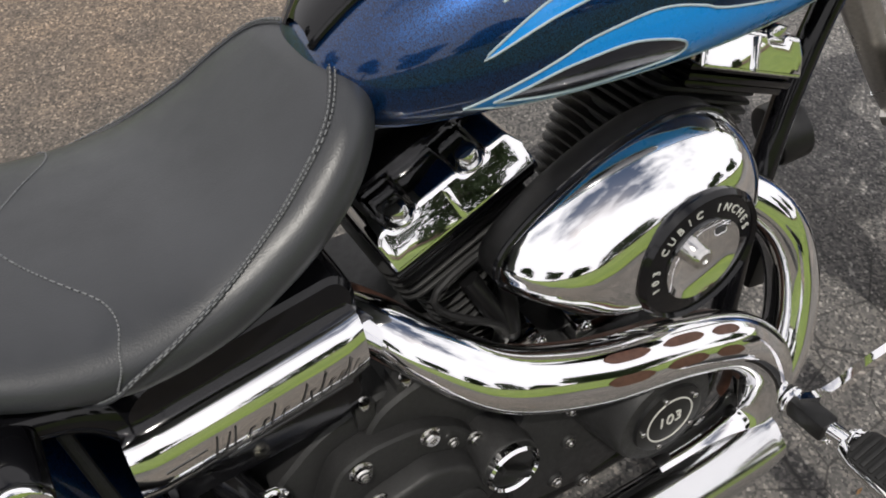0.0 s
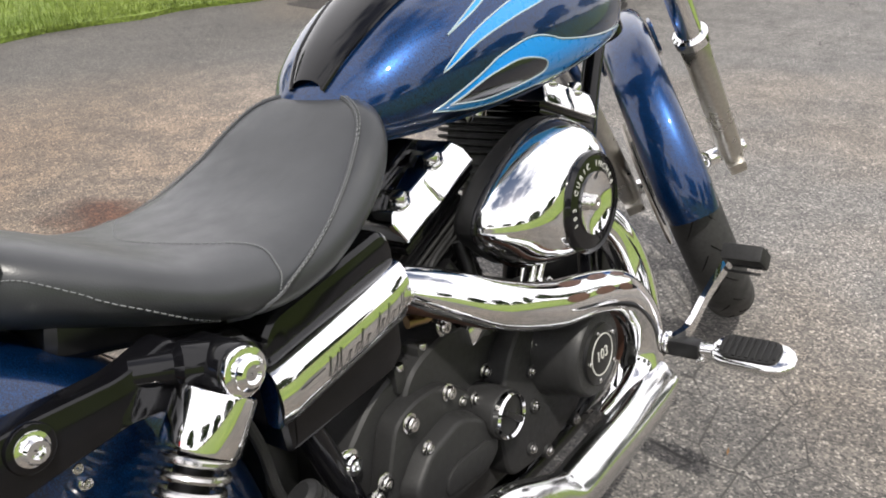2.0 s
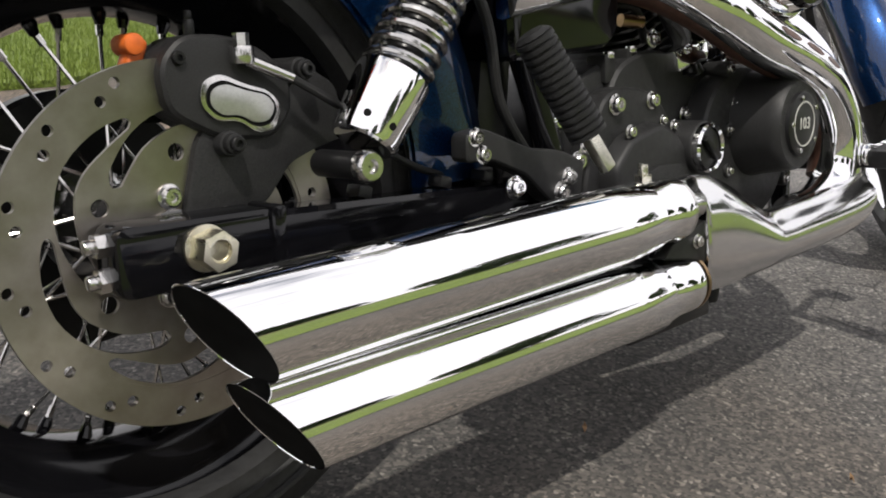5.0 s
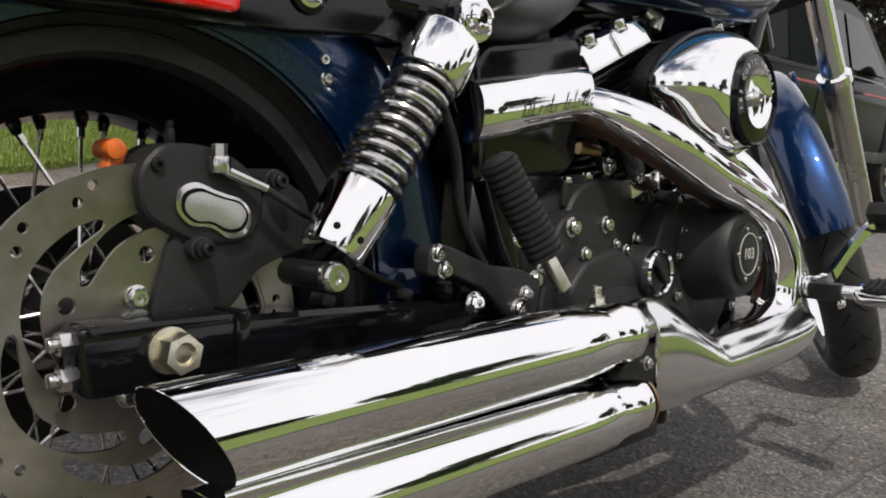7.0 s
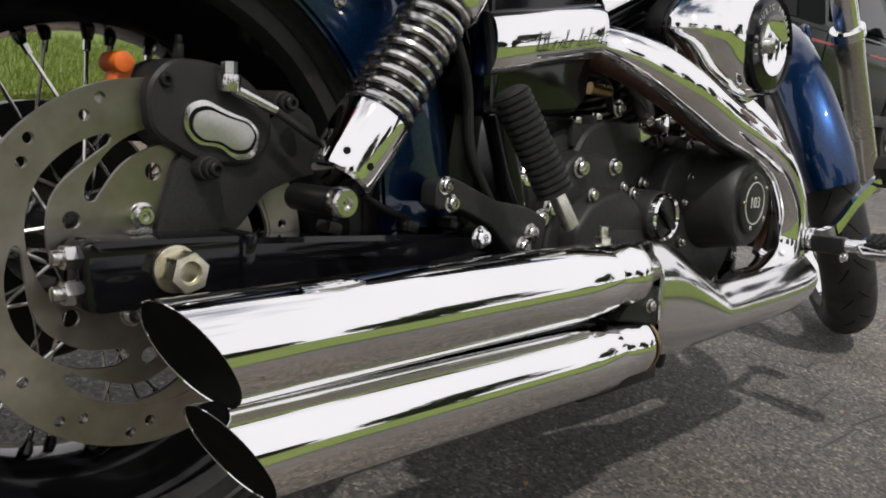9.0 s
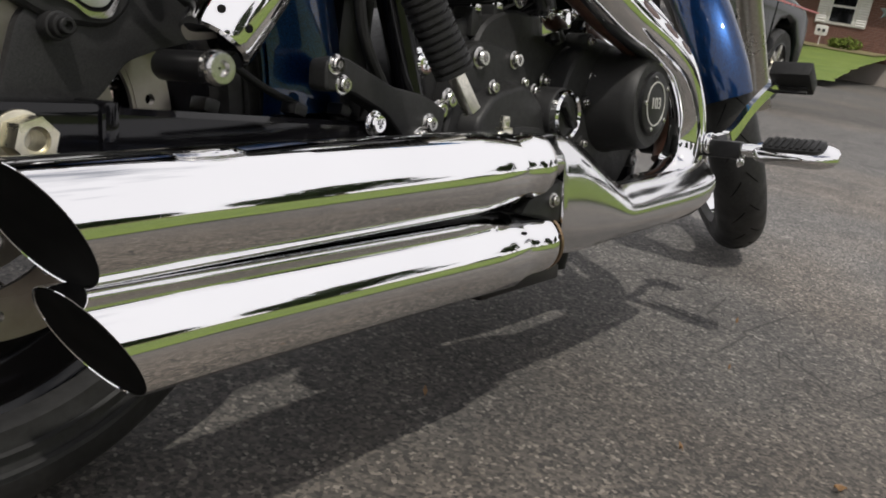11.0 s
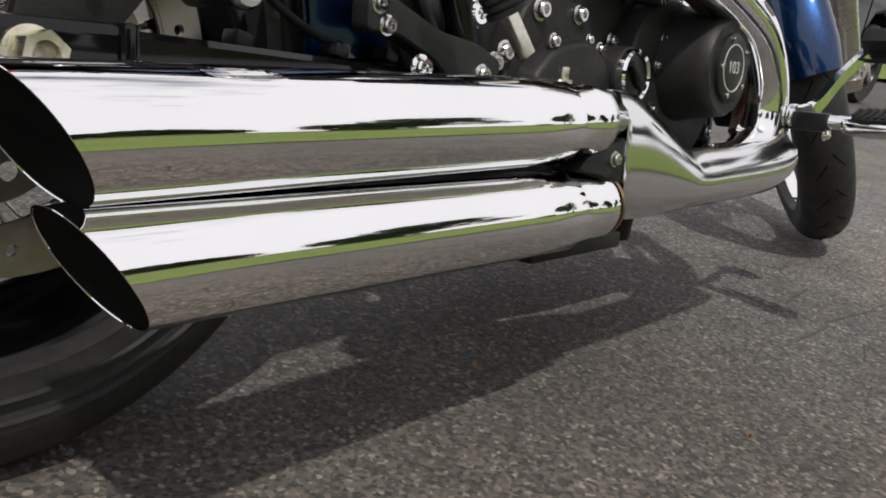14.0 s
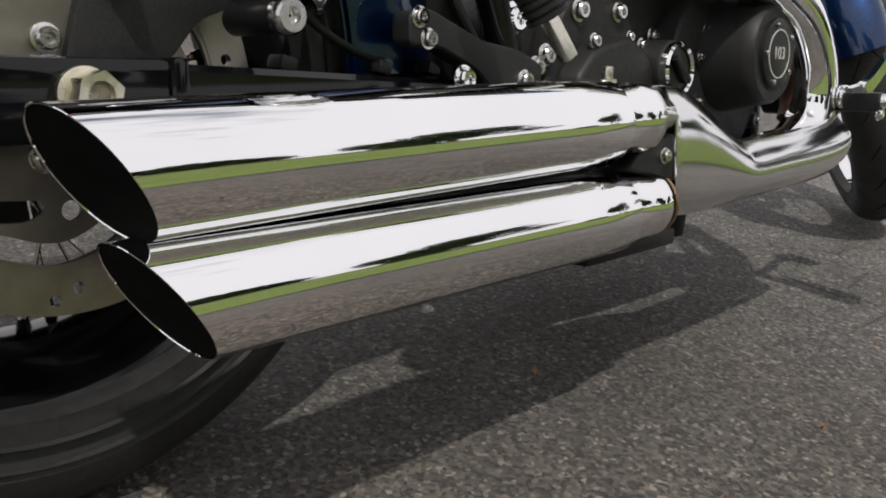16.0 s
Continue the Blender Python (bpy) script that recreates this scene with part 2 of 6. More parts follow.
PANE = simple("window_glass", (0.006, 0.007, 0.008), 0.06, 0.0, 0.0, grain=2.0, vary=0.3, spec=0.3)
TRUCK = simple("dark_green_car_paint", (0.004, 0.007, 0.0055), 0.18, 0.0, 0.0, grain=4.0, vary=0.15, spec=0.12)
TRUCK_TRIM = simple("grey_plastic", (0.035, 0.035, 0.036), 0.6, grain=40.0, vary=0.2)
STRIPE = simple("red_coachline", (0.35, 0.03, 0.02), 0.3, grain=10.0, vary=0.1)
DRY_BED = make_lawn("dry_bed", (0.17, 0.15, 0.07), (0.26, 0.22, 0.12))
DRY = simple("dry_leaf", (0.20, 0.115, 0.055), 0.8, grain=80.0, vary=0.4)
GREY_STAR = simple("blue_grey_metal", (0.25, 0.32, 0.34), 0.6, grain=12.0, vary=0.2)


# ---- mesh helpers ----
def part(name, bm, material, parent=None, label="", sharp=32.0, flat=False):
    """Links a bmesh as one mesh object under a thing or a part."""
    bmesh.ops.recalc_face_normals(bm, faces=bm.faces)
    me = bpy.data.meshes.new(name)
    bm.to_mesh(me)
    bm.free()
    if not flat:
        me.polygons.foreach_set("use_smooth", [True] * len(me.polygons))
        me.set_sharp_from_angle(angle=radians(sharp))
    me.materials.append(material)
    ob = new(name, me)
    ob.parent = parent
    if label:
        ob["label"] = label
    return ob


def again(ob, m, parent=None):
    """Another object on the same mesh, at the pose m under the same parent."""
    o = new(ob.name.split(".")[0], ob.data)
    o.parent = parent or ob.parent
    o.matrix_basis = m
    return o


def spline(keys, n):
    """Catmull-Rom through tuples of numbers, n steps a span."""
    k = [np.array(p, float) for p in keys]
    k = [2 * k[0] - k[1]] + k + [2 * k[-1] - k[-2]]
    out = []
    for i in range(1, len(k) - 2):
        for s in range(n):
            t = s / n
            a, b, c, d = k[i - 1], k[i], k[i + 1], k[i + 2]
            out.append(0.5 * (2 * b + (c - a) * t + (2 * a - 5 * b + 4 * c - d) * t * t + (3 * b - a - 3 * c + d) * t ** 3))
    return out + [k[-2]]


def loft(rings, closed=True, caps=True, bm=None):
    bm = bm or bmesh.new()
    rows = [[bm.verts.new(p) for p in r] for r in rings]
    n = len(rows[0])
    for a, b in zip(rows, rows[1:]):
        for j in range(n if closed else n - 1):
            bm.faces.new((a[j], a[(j + 1) % n], b[(j + 1) % n], b[j]))
    if caps and closed:
        bm.faces.new(rows[0])
        bm.faces.new(rows[-1])
    return bm


def frames(points):
    """A turning-free frame along a path: point, side, up."""
    pts = [Vector(p) for p in points]
    up, out = None, []
    for i, p in enumerate(pts):
        d = (pts[min(i + 1, len(pts) - 1)] - pts[max(i - 1, 0)]).normalized()
        if up is None:
            ref = Vector((0, 1, 0)) if abs(d.y) < 0.9 else Vector((0, 0, 1))
            up = (ref - d * ref.dot(d)).normalized()
        else:
            up = (up - d * up.dot(d)).normalized()
        out.append((p, d.cross(up), up))
    return out


def tube(points, radius, seg=16, caps=True, bm=None):
    """A tube along points; radius is a number or one for each point."""
    rs = radius if hasattr(radius, "__len__") else [radius] * len(points)
    rings = [[p + (s * math.cos(a) + u * math.sin(a)) * r for a in [2 * math.pi * j / seg for j in range(seg)]]
             for (p, s, u), r in zip(frames(points), rs)]
    return loft(rings, True, caps, bm)


def rod(p0, p1, r0, r1=None, seg=20, bevel=0.0, bm=None):
    """A cylinder or cone between two points, its rims rounded by bevel."""
    p0, p1 = Vector(p0), Vector(p1)
    r1 = r0 if r1 is None else r1
    d = (p1 - p0).normalized()
    if bevel:
        pts = [p0, p0 + d * bevel * 0.3, p0 + d * bevel, p1 - d * bevel, p1 - d * bevel * 0.3, p1]
        rs = [r0 - bevel, r0 - bevel * 0.3, r0, r1, r1 - bevel * 0.3, r1 - bevel]
    else:
        pts, rs = [p0, p1], [r0, r1]
    ref = Vector((0, 0, 1)) if abs(d.z) < 0.9 else Vector((1, 0, 0))
    s = d.cross(ref).normalized()
    u = s.cross(d)
    rings = [[p + (s * math.cos(a) + u * math.sin(a)) * r for a in [2 * math.pi * j / seg for j in range(seg)]] for p, r in zip(pts, rs)]
    return loft(rings, True, True, bm)


def lathe(centre, profile, seg=48, closed=True, bm=None):
    """Turns (radius, y) pairs round an axle along Y through centre (x, z)."""
    cx, cz = centre
    rings = [[(cx + r * math.cos(a), y, cz + r * math.sin(a)) for r, y in profile] for a in [2 * math.pi * j / seg for j in range(seg)]]
    bm = bm or bmesh.new()
    rows = [[bm.verts.new(p) for p in ring] for ring in rings]
    n = len(profile)
    for i in range(seg):
        a, b = rows[i], rows[(i + 1) % seg]
        for j in range(n if closed else n - 1):
            bm.faces.new((a[j], a[(j + 1) % n], b[(j + 1) % n], b[j]))
    return bm


def box(c, size, bevel=0.0, rot=(0, 0, 0), seg=2, bm=None):
    bm = bm or bmesh.new()
    m = pose(*c, *rot) @ Matrix.Diagonal((*size, 1))
    g = bmesh.ops.create_cube(bm, size=1.0, matrix=m)
    if bevel:
        edges = list({e for v in g["verts"] for e in v.link_edges})
        bmesh.ops.bevel(bm, geom=edges, offset=bevel, segments=seg, affect="EDGES", profile=0.6)
    return bm


def prism(outline, y0, y1, bevel=0.0, seg=2, shrink=1.0, bm=None):
    """An (x, z) outline drawn out from y0 to y1; the y1 face may shrink towards its centre."""
    bm = bm or bmesh.new()
    cx = sum(p[0] for p in outline) / len(outline)
    cz = sum(p[1] for p in outline) / len(outline)
    a = [bm.verts.new((x, y0, z)) for x, z in outline]
    b = [bm.verts.new((cx + (x - cx) * shrink, y1, cz + (z - cz) * shrink)) for x, z in outline]
    n = len(a)
    fs = [bm.faces.new(a), bm.faces.new(b)]
    fs += [bm.faces.new((a[i], a[(i + 1) % n], b[(i + 1) % n], b[i])) for i in range(n)]
    bmesh.ops.recalc_face_normals(bm, faces=fs)
    if bevel:
        top = list({e for e in fs[1].edges} | {e for e in fs[0].edges})
        bmesh.ops.bevel(bm, geom=top, offset=bevel, segments=seg, affect="EDGES", profile=0.6)
    return bm


def plate(loops, y0, y1):
    """A flat plate in the (x, z) plane with holes, from y0 to y1; the first loop is its rim."""
    bm = bmesh.new()
    edges = []
    for loop in loops:
        vs = [bm.verts.new((x, y0, z)) for x, z in loop]
        edges += [bm.edges.new((vs[i], vs[(i + 1) % len(vs)])) for i in range(len(vs))]
    fill = bmesh.ops.triangle_fill(bm, use_beauty=True, use_dissolve=False, edges=edges)
    faces = [g for g in fill["geom"] if isinstance(g, bmesh.types.BMFace)]
    ext = bmesh.ops.extrude_face_region(bm, geom=faces)
    bmesh.ops.translate(bm, vec=(0, y1 - y0, 0), verts=[g for g in ext["geom"] if isinstance(g, bmesh.types.BMVert)])
    return bm


def circle(cx, cz, r, n=24):
    return [(cx + r * math.cos(2 * math.pi * i / n), cz + r * math.sin(2 * math.pi * i / n)) for i in range(n)]


def rounded(points, r, n=4):
    """An outline of (x, z) corners with each corner rounded by r."""
    out = []
    m = len(points)
    for i in range(m):
        p, a, b = (Vector(points[k % m]) for k in (i, i - 1, i + 1))
        da, db = (a - p), (b - p)
        k = min(r, da.length * 0.45, db.length * 0.45)
        s, e = p + da.normalized() * k, p + db.normalized() * k
        for j in range(n + 1):
            t = j / n
            q = s * (1 - t) ** 2 + p * 2 * t * (1 - t) + e * t * t
            out.append((q.x, q.y))
    return out


def hexa(cx, cz, r, turn=0.0):
    return [(cx + r * math.cos(turn + i * math.pi / 3), cz + r * math.sin(turn + i * math.pi / 3)) for i in range(6)]


def bolt(name, x, y, z, r, parent, mat=None, washer=True, label=""):
    """A hex or socket bolt head that faces the -Y side."""
    bm = bmesh.new()
    if washer:
        bm = rod((x, y, z), (x, y - r * 0.25, z), r * 1.35, seg=20, bevel=r * 0.08, bm=bm)
    bm = lathe((x, z), [(0.001, y - r * 0.2), (r, y - r * 0.2), (r, y - r * 0.85), (r * 0.85, y - r * 1.05),
                        (r * 0.52, y - r * 1.05), (r * 0.42, y - r * 0.6), (0.001, y - r * 0.6)], 14, False, bm)
    return part(name, bm, mat or CHROME_WORN, parent, label)


def text_mesh(body, size, depth=0.0004, shear=0.0):
    cu = bpy.data.curves.new("lettering", "FONT")
    cu.body, cu.size, cu.extrude, cu.shear = body, size, depth, shear
    cu.align_x, cu.align_y, cu.resolution_u = "CENTER", "CENTER", 3
    ob = bpy.data.objects.new("lettering", cu)
    scene.collection.objects.link(ob)
    me = bpy.data.meshes.new_from_object(ob.evaluated_get(bpy.context.evaluated_depsgraph_get()))
    bpy.data.objects.remove(ob)
    bm = bmesh.new()
    bm.from_mesh(me)
    return bm


# ---- ground ----
def grid_sheet(x0, x1, y0, y1, z):
    bm = bmesh.new()
    vs = [bm.verts.new(p) for p in ((x0, y0, z), (x1, y0, z), (x1, y1, z), (x0, y1, z))]
    bm.faces.new(vs)
    return bm


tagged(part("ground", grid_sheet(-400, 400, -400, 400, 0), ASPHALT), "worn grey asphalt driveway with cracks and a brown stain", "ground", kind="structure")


def lawn_patch(outline, z=0.03):
    bm = bmesh.new()
    top = [bm.verts.new((x, y, z)) for x, y in outline]
    low = [bm.verts.new((x, y, -0.02)) for x, y in outline]
    bm.faces.new(top)
    for i in range(len(top)):
        bm.faces.new((top[i], top[i - 1], low[i - 1], low[i]))
    return bm


def ragged(points, step=0.25, amount=0.05):
    out = []
    for a, b in zip(points, points[1:] + points[:1]):
        n = max(1, min(60, int((Vector(b) - Vector(a)).length / step)))
        for i in range(n):
            p = Vector(a).lerp(Vector(b), i / n)
            out.append((p.x + random.uniform(-amount, amount), p.y + random.uniform(-amount, amount)))
    return out


LAWN_FAR = [(-14, 2.9), (0, 3.0), (1.1, 3.15), (1.7, 3.6), (2.3, 4.27), (3.5, 4.2), (5, 3.9), (5.6, 4.6), (6, 7), (6, 40), (-14, 40)]
LAWN_NEAR = [(-16, -2.3), (-16, -13), (30, -13), (30, -3.8), (10, -2.5), (0, -1.95)]
LAWN_HOUSE = [(16.2, 4.6), (18.0, 3.6), (22.0, 4.2), (31.9, 5.2), (31.9, 15), (16, 15), (15.6, 7)]


def bank(outline, rise):
    """A lawn whose height follows rise(x, y)."""
    bm = bmesh.new()
    vs = [bm.verts.new((x, y, 0)) for x, y in ragged(outline)]
    edges = [bm.edges.new((vs[i], vs[i - 1])) for i in range(len(vs))]
    bmesh.ops.triangle_fill(bm, use_beauty=True, edges=edges)
    for axis, lo, hi in ((0, -16, 32), (1, -14, 16)):
        for i in range(1, 40):
            co, no = [0, 0, 0], [0, 0, 0]
            co[axis], no[axis] = lo + (hi - lo) * i / 40, 1
            bmesh.ops.bisect_plane(bm, geom=bm.verts[:] + bm.edges[:] + bm.faces[:], plane_co=co, plane_no=no)
    for v in bm.verts:
        v.co.z = 0.012 + rise(v.co.x, v.co.y)
    return bm


for spot, rise in ((LAWN_NEAR, lambda x, y: 0.20 * max(0.0, -y - 1.9) ** 1.05 + 0.02 * noise.noise((x, y, 0))),
                   (LAWN_HOUSE, lambda x, y: 0.062 * max(0.0, x - 16.0))):
    tagged(part("lawn", bank(spot, rise), LAWN, flat=True), "sunlit green mown lawn rising beside the driveway", "lawn", kind="structure")
for spot in (LAWN_FAR,):
    tagged(part("lawn", lawn_patch(ragged(spot)), LAWN, flat=True), "sunlit green mown lawn beside the driveway", "lawn", kind="structure")


def grass_blades(x0, x1, edge, depth, count):
    """Single grass blades, thickest by the edge of the lawn; edge gives y at x."""
    verts, faces = [], []
    for _ in range(count):
        x = random.uniform(x0, x1)
        y = edge(x) + depth * random.random() ** 1.6
        h, a, w = random.uniform(0.03, 0.085), random.uniform(0, 6.28), random.uniform(0.002, 0.004)
        lx, ly = random.uniform(-0.03, 0.03), random.uniform(-0.03, 0.03)
        dx, dy = math.cos(a) * w, math.sin(a) * w
        i = len(verts)
        verts += [(x - dx, y - dy, 0.02), (x + dx, y + dy, 0.02), (x + lx * 0.5 + dx * 0.7, y + ly * 0.5, 0.02 + h * 0.6), (x + lx, y + ly, 0.03 + h)]
        faces += [(i, i + 1, i + 2), (i, i + 2, i + 3)]
    me = bpy.data.meshes.new("grass")
    me.from_pydata(verts, [], faces)
    me.materials.append(LAWN)
    return tagged(new("grass", me), "blades of green grass along the lawn edge", "grass", kind="stuff")


grass_blades(-1.5, 5.0, lambda x: float(np.interp(x, [-14, 0, 1.1, 1.7, 2.3, 3.5, 5], [2.9, 3.0, 3.15, 3.6, 4.27, 4.2, 3.9])), 3.0, 22000)


# ---- motorcycle: x forward, y to its left, z up in its own upright frame; it leans on its stand ----
LEAN = 8.0
bike = new("motorcycle")
bike.matrix_world = pose(0, 0, 0, -LEAN)
tagged(bike, "dark blue cruiser motorcycle with chrome engine and flame paint", "motorcycle")
RX, RZ = 0.0, 0.312      # rear axle
FX, FZ = 1.692, 0.345     # front axle with the wheel straight
STEER, RAKE = 34.0, 36.0


def steered():
    """The turn of the fork about its raked steering axis."""
    axis = Vector((-math.sin(radians(RAKE)), 0, math.cos(radians(RAKE))))
    foot = Vector((FX + 0.269, 0, 0))
    return Matrix.Translation((0, 0.030, -0.012)) @ Matrix.Translation(foot) @ Matrix.Rotation(radians(STEER), 4, axis) @ Matrix.Translation(-foot)


def spokes(centre, hub_r, rim_r, hub_y, parent, count=40, r=0.0017):
    cx, cz = centre
    for i in range(count):
        a = 2 * math.pi * i / count
        side = 1 if i % 2 else -1
        b = a + (0.55 if (i // 2) % 2 else -0.55)
        p0 = (cx + hub_r * math.cos(b), side * hub_y, cz + hub_r * math.sin(b))
        p1 = (cx + rim_r * math.cos(a), side * 0.008, cz + rim_r * math.sin(a))
        v0, v1 = Vector(p0), Vector(p1)
        bm = rod(p0, p1, r, seg=6)
        bm = rod(v1.lerp(v0, 0.10), v1, r * 1.9, seg=6, bm=bm)
        part("spoke", bm, CHROME_WORN, parent)


def tyre_profile(r_rim, r_out, half):
    """Cross-section of a motorcycle tyre as (radius, y)."""
    pts = []
    h = r_out - r_rim
    for i in range(25):
        a = math.pi * i / 24
        y = -half * math.cos(a)
        pts.append((r_rim + h * math.sin(a) ** 0.62, y * (1.0 if 0.15 < math.sin(a) else 0.92)))
    return pts + [(r_rim - 0.004, half * 0.78), (r_rim - 0.004, -half * 0.78)]


def rear_wheel():
    rim = part("rear_wheel", lathe((RX, RZ), [(0.232, -0.064), (0.236, -0.068), (0.226, -0.063), (0.216, -0.050), (0.200, -0.038), (0.186, -0.026), (0.180, 0.0), (0.186, 0.026),
                                              (0.200, 0.038), (0.216, 0.050), (0.226, 0.063), (0.236, 0.068), (0.232, 0.064), (0.218, 0.03), (0.214, 0.0), (0.218, -0.03)], 72),
               BLACK_GLOSS, bike, "laced rear wheel with gloss black rim")
    for i in range(40):
        a = 2 * math.pi * i / 40
        y = 0.009 if i % 2 else -0.009
        part("nipple_seat", rod((RX + 0.186 * math.cos(a), y, RZ + 0.186 * math.sin(a)), (RX + 0.173 * math.cos(a), y, RZ + 0.173 * math.sin(a)), 0.007, 0.004, 10), BLACK_GLOSS, rim)
    part("tyre", lathe((RX, RZ), tyre_profile(0.230, 0.324, 0.092), 96), TYRE, rim, "black road tyre")
    for k, (rr, y) in enumerate(((0.266, -0.0925), (0.250, -0.0905))):
        part("sidewall_rib", lathe((RX, RZ), [(rr, y + 0.004), (rr - 0.002, y), (rr - 0.004, y + 0.004)], 96), TYRE, rim)
    part("hub", lathe((RX, RZ), [(0.012, -0.075), (0.045, -0.075), (0.05, -0.06), (0.038, -0.045), (0.034, 0.0), (0.038, 0.045), (0.05, 0.06), (0.045, 0.075), (0.012, 0.075)], 40),
         CHROME_WORN, rim)
    spokes((RX, RZ), 0.045, 0.178, 0.05, rim)
    return rim


def brake_rotor(parent):
    """Drilled disc whose friction ring hangs on six swept arms of its carrier."""
    cx, cz = RX + 0.008, RZ - 0.005

    def polar(pairs, turn=0.0):
        return [(cx + r * math.cos(radians(d + turn)), cz + r * math.sin(radians(d + turn))) for r, d in pairs]

    loops = [circle(cx, cz, 0.147, 120), circle(cx, cz, 0.1155, 96)]
    for i in range(14):
        for r, d in ((0.1365, 108), (0.1285, 115)):
            (x, z), = polar([(r, d)], i * 360 / 14)
            loops.append(circle(x, z, 0.0044, 14))
    rotor = part("brake_rotor", plate(loops, -0.1035, -0.0975), ROTOR, parent, "drilled steel brake disc with swept arms")
    gap = [(0.1015, 110), (0.1060, 108), (0.1105, 111), (0.1128, 124), (0.1125, 140), (0.1068, 155), (0.0980, 170), (0.0865, 186), (0.0800, 193), (0.0740, 195), (0.0695, 191), (0.0715, 185),
           (0.0835, 167), (0.0935, 150), (0.0972, 138), (0.0975, 124)]
    hub = [circle(cx, cz, 0.1165, 96), circle(cx, cz, 0.026, 24)]
    for i in range(6):
        hub.append([tuple(p) for p in spline(polar(gap + gap[:1], i * 60), 3)][:-1])
        (x, z), = polar([(0.0745, 149)], i * 60)
        hub.append(circle(x, z, 0.0070, 18))
    part("rotor_carrier", plate(hub, -0.1025, -0.0985), ROTOR, rotor)
    for i in range(5):
        (x, z), = polar([(0.041, 102)], i * 72)
        bolt("rotor_bolt", x, -0.1025, z, 0.0078, rotor)
    part("rotor_boss", lathe((RX, RZ), [(0.012, -0.105), (0.025, -0.105), (0.028, -0.09), (0.012, -0.09)], 32), CHROME_WORN, rotor)


wheel = rear_wheel()
part("belt_pulley", lathe((RX, RZ), [(0.03, 0.080), (0.118, 0.080), (0.122, 0.084), (0.122, 0.112), (0.118, 0.116), (0.03, 0.112)], 64), BLACK_SATIN, wheel, "black belt pulley")
brake_rotor(wheel)


def swingarm():
    out = rounded([(-0.068, 0.283), (-0.068, 0.338), (0.066, 0.336), (0.066, 0.283)], 0.012)
    arm = part("swingarm", prism(out, -0.118, -0.160, 0.006), BLACK_GLOSS, bike, "gloss black swingarm")
    arm.location = (0.002, 0.012, -0.002)
    keys = [(0.06, -0.140, 0.308, 0.022, 0.025), (0.14, -0.138, 0.305, 0.020, 0.024), (0.26, -0.132, 0.300, 0.020, 0.023), (0.38, -0.120, 0.296, 0.02, 0.022), (0.50, -0.105, 0.296, 0.02, 0.022)]
    rings = [[(x, y + a * hy, z + b * hz) for a, b in ((-0.8, -1), (0.8, -1), (1, -0.8), (1, 0.8), (0.8, 1), (-0.8, 1), (-1, 0.8), (-1, -0.8))] for x, y, z, hy, hz in spline(keys, 4)]
    part("arm_tube", loft(rings), BLACK_GLOSS, arm)
    far = [[(x, -y, z) for x, y, z in r] for r in rings]
    part("arm_tube", loft(far), BLACK_GLOSS, arm)
    part("weld_collar", box((0.068, -0.14, 0.309), (0.012, 0.046, 0.056), 0.004), BLACK_GLOSS, arm)
    nut = bmesh.new()
    nut = rod((0, -0.160, 0.313), (0, -0.164, 0.313), 0.0185, seg=32, bevel=0.001, bm=nut)
    part("axle_washer", nut, NUT_ZINC, arm)
    part("axle_nut", plate([hexa(0, 0.313, 0.0158, 0.3), circle(0, 0.313, 0.0092, 20)], -0.164, -0.185), NUT_ZINC, arm, "hex axle nut in pale yellow zinc")
    part("axle_end", lathe((0, 0.313), [(0.0091, -0.15), (0.0091, -0.181), (0.0070, -0.182), (0.0066, -0.165), (0.0005, -0.165)], 20, False), ZINC, arm)
    for z in (0.324, 0.298):
        bm = rod((-0.068, -0.139, z), (-0.076, -0.139, z), 0.0095, seg=6)
        part("adjuster_bolt", rod((-0.074, -0.139, z), (-0.084, -0.139, z), 0.006, seg=12, bevel=0.002, bm=bm), CHROME_WORN, arm)
    for x, z in ((0.17, 0.333), (0.27, 0.33), (0.33, 0.329)):
        part("hose_clip", box((x, -0.135, z), (0.016, 0.02, 0.012), 0.003, (0, 15, 0)), BLACK_SATIN, arm)
    return arm


swingarm()


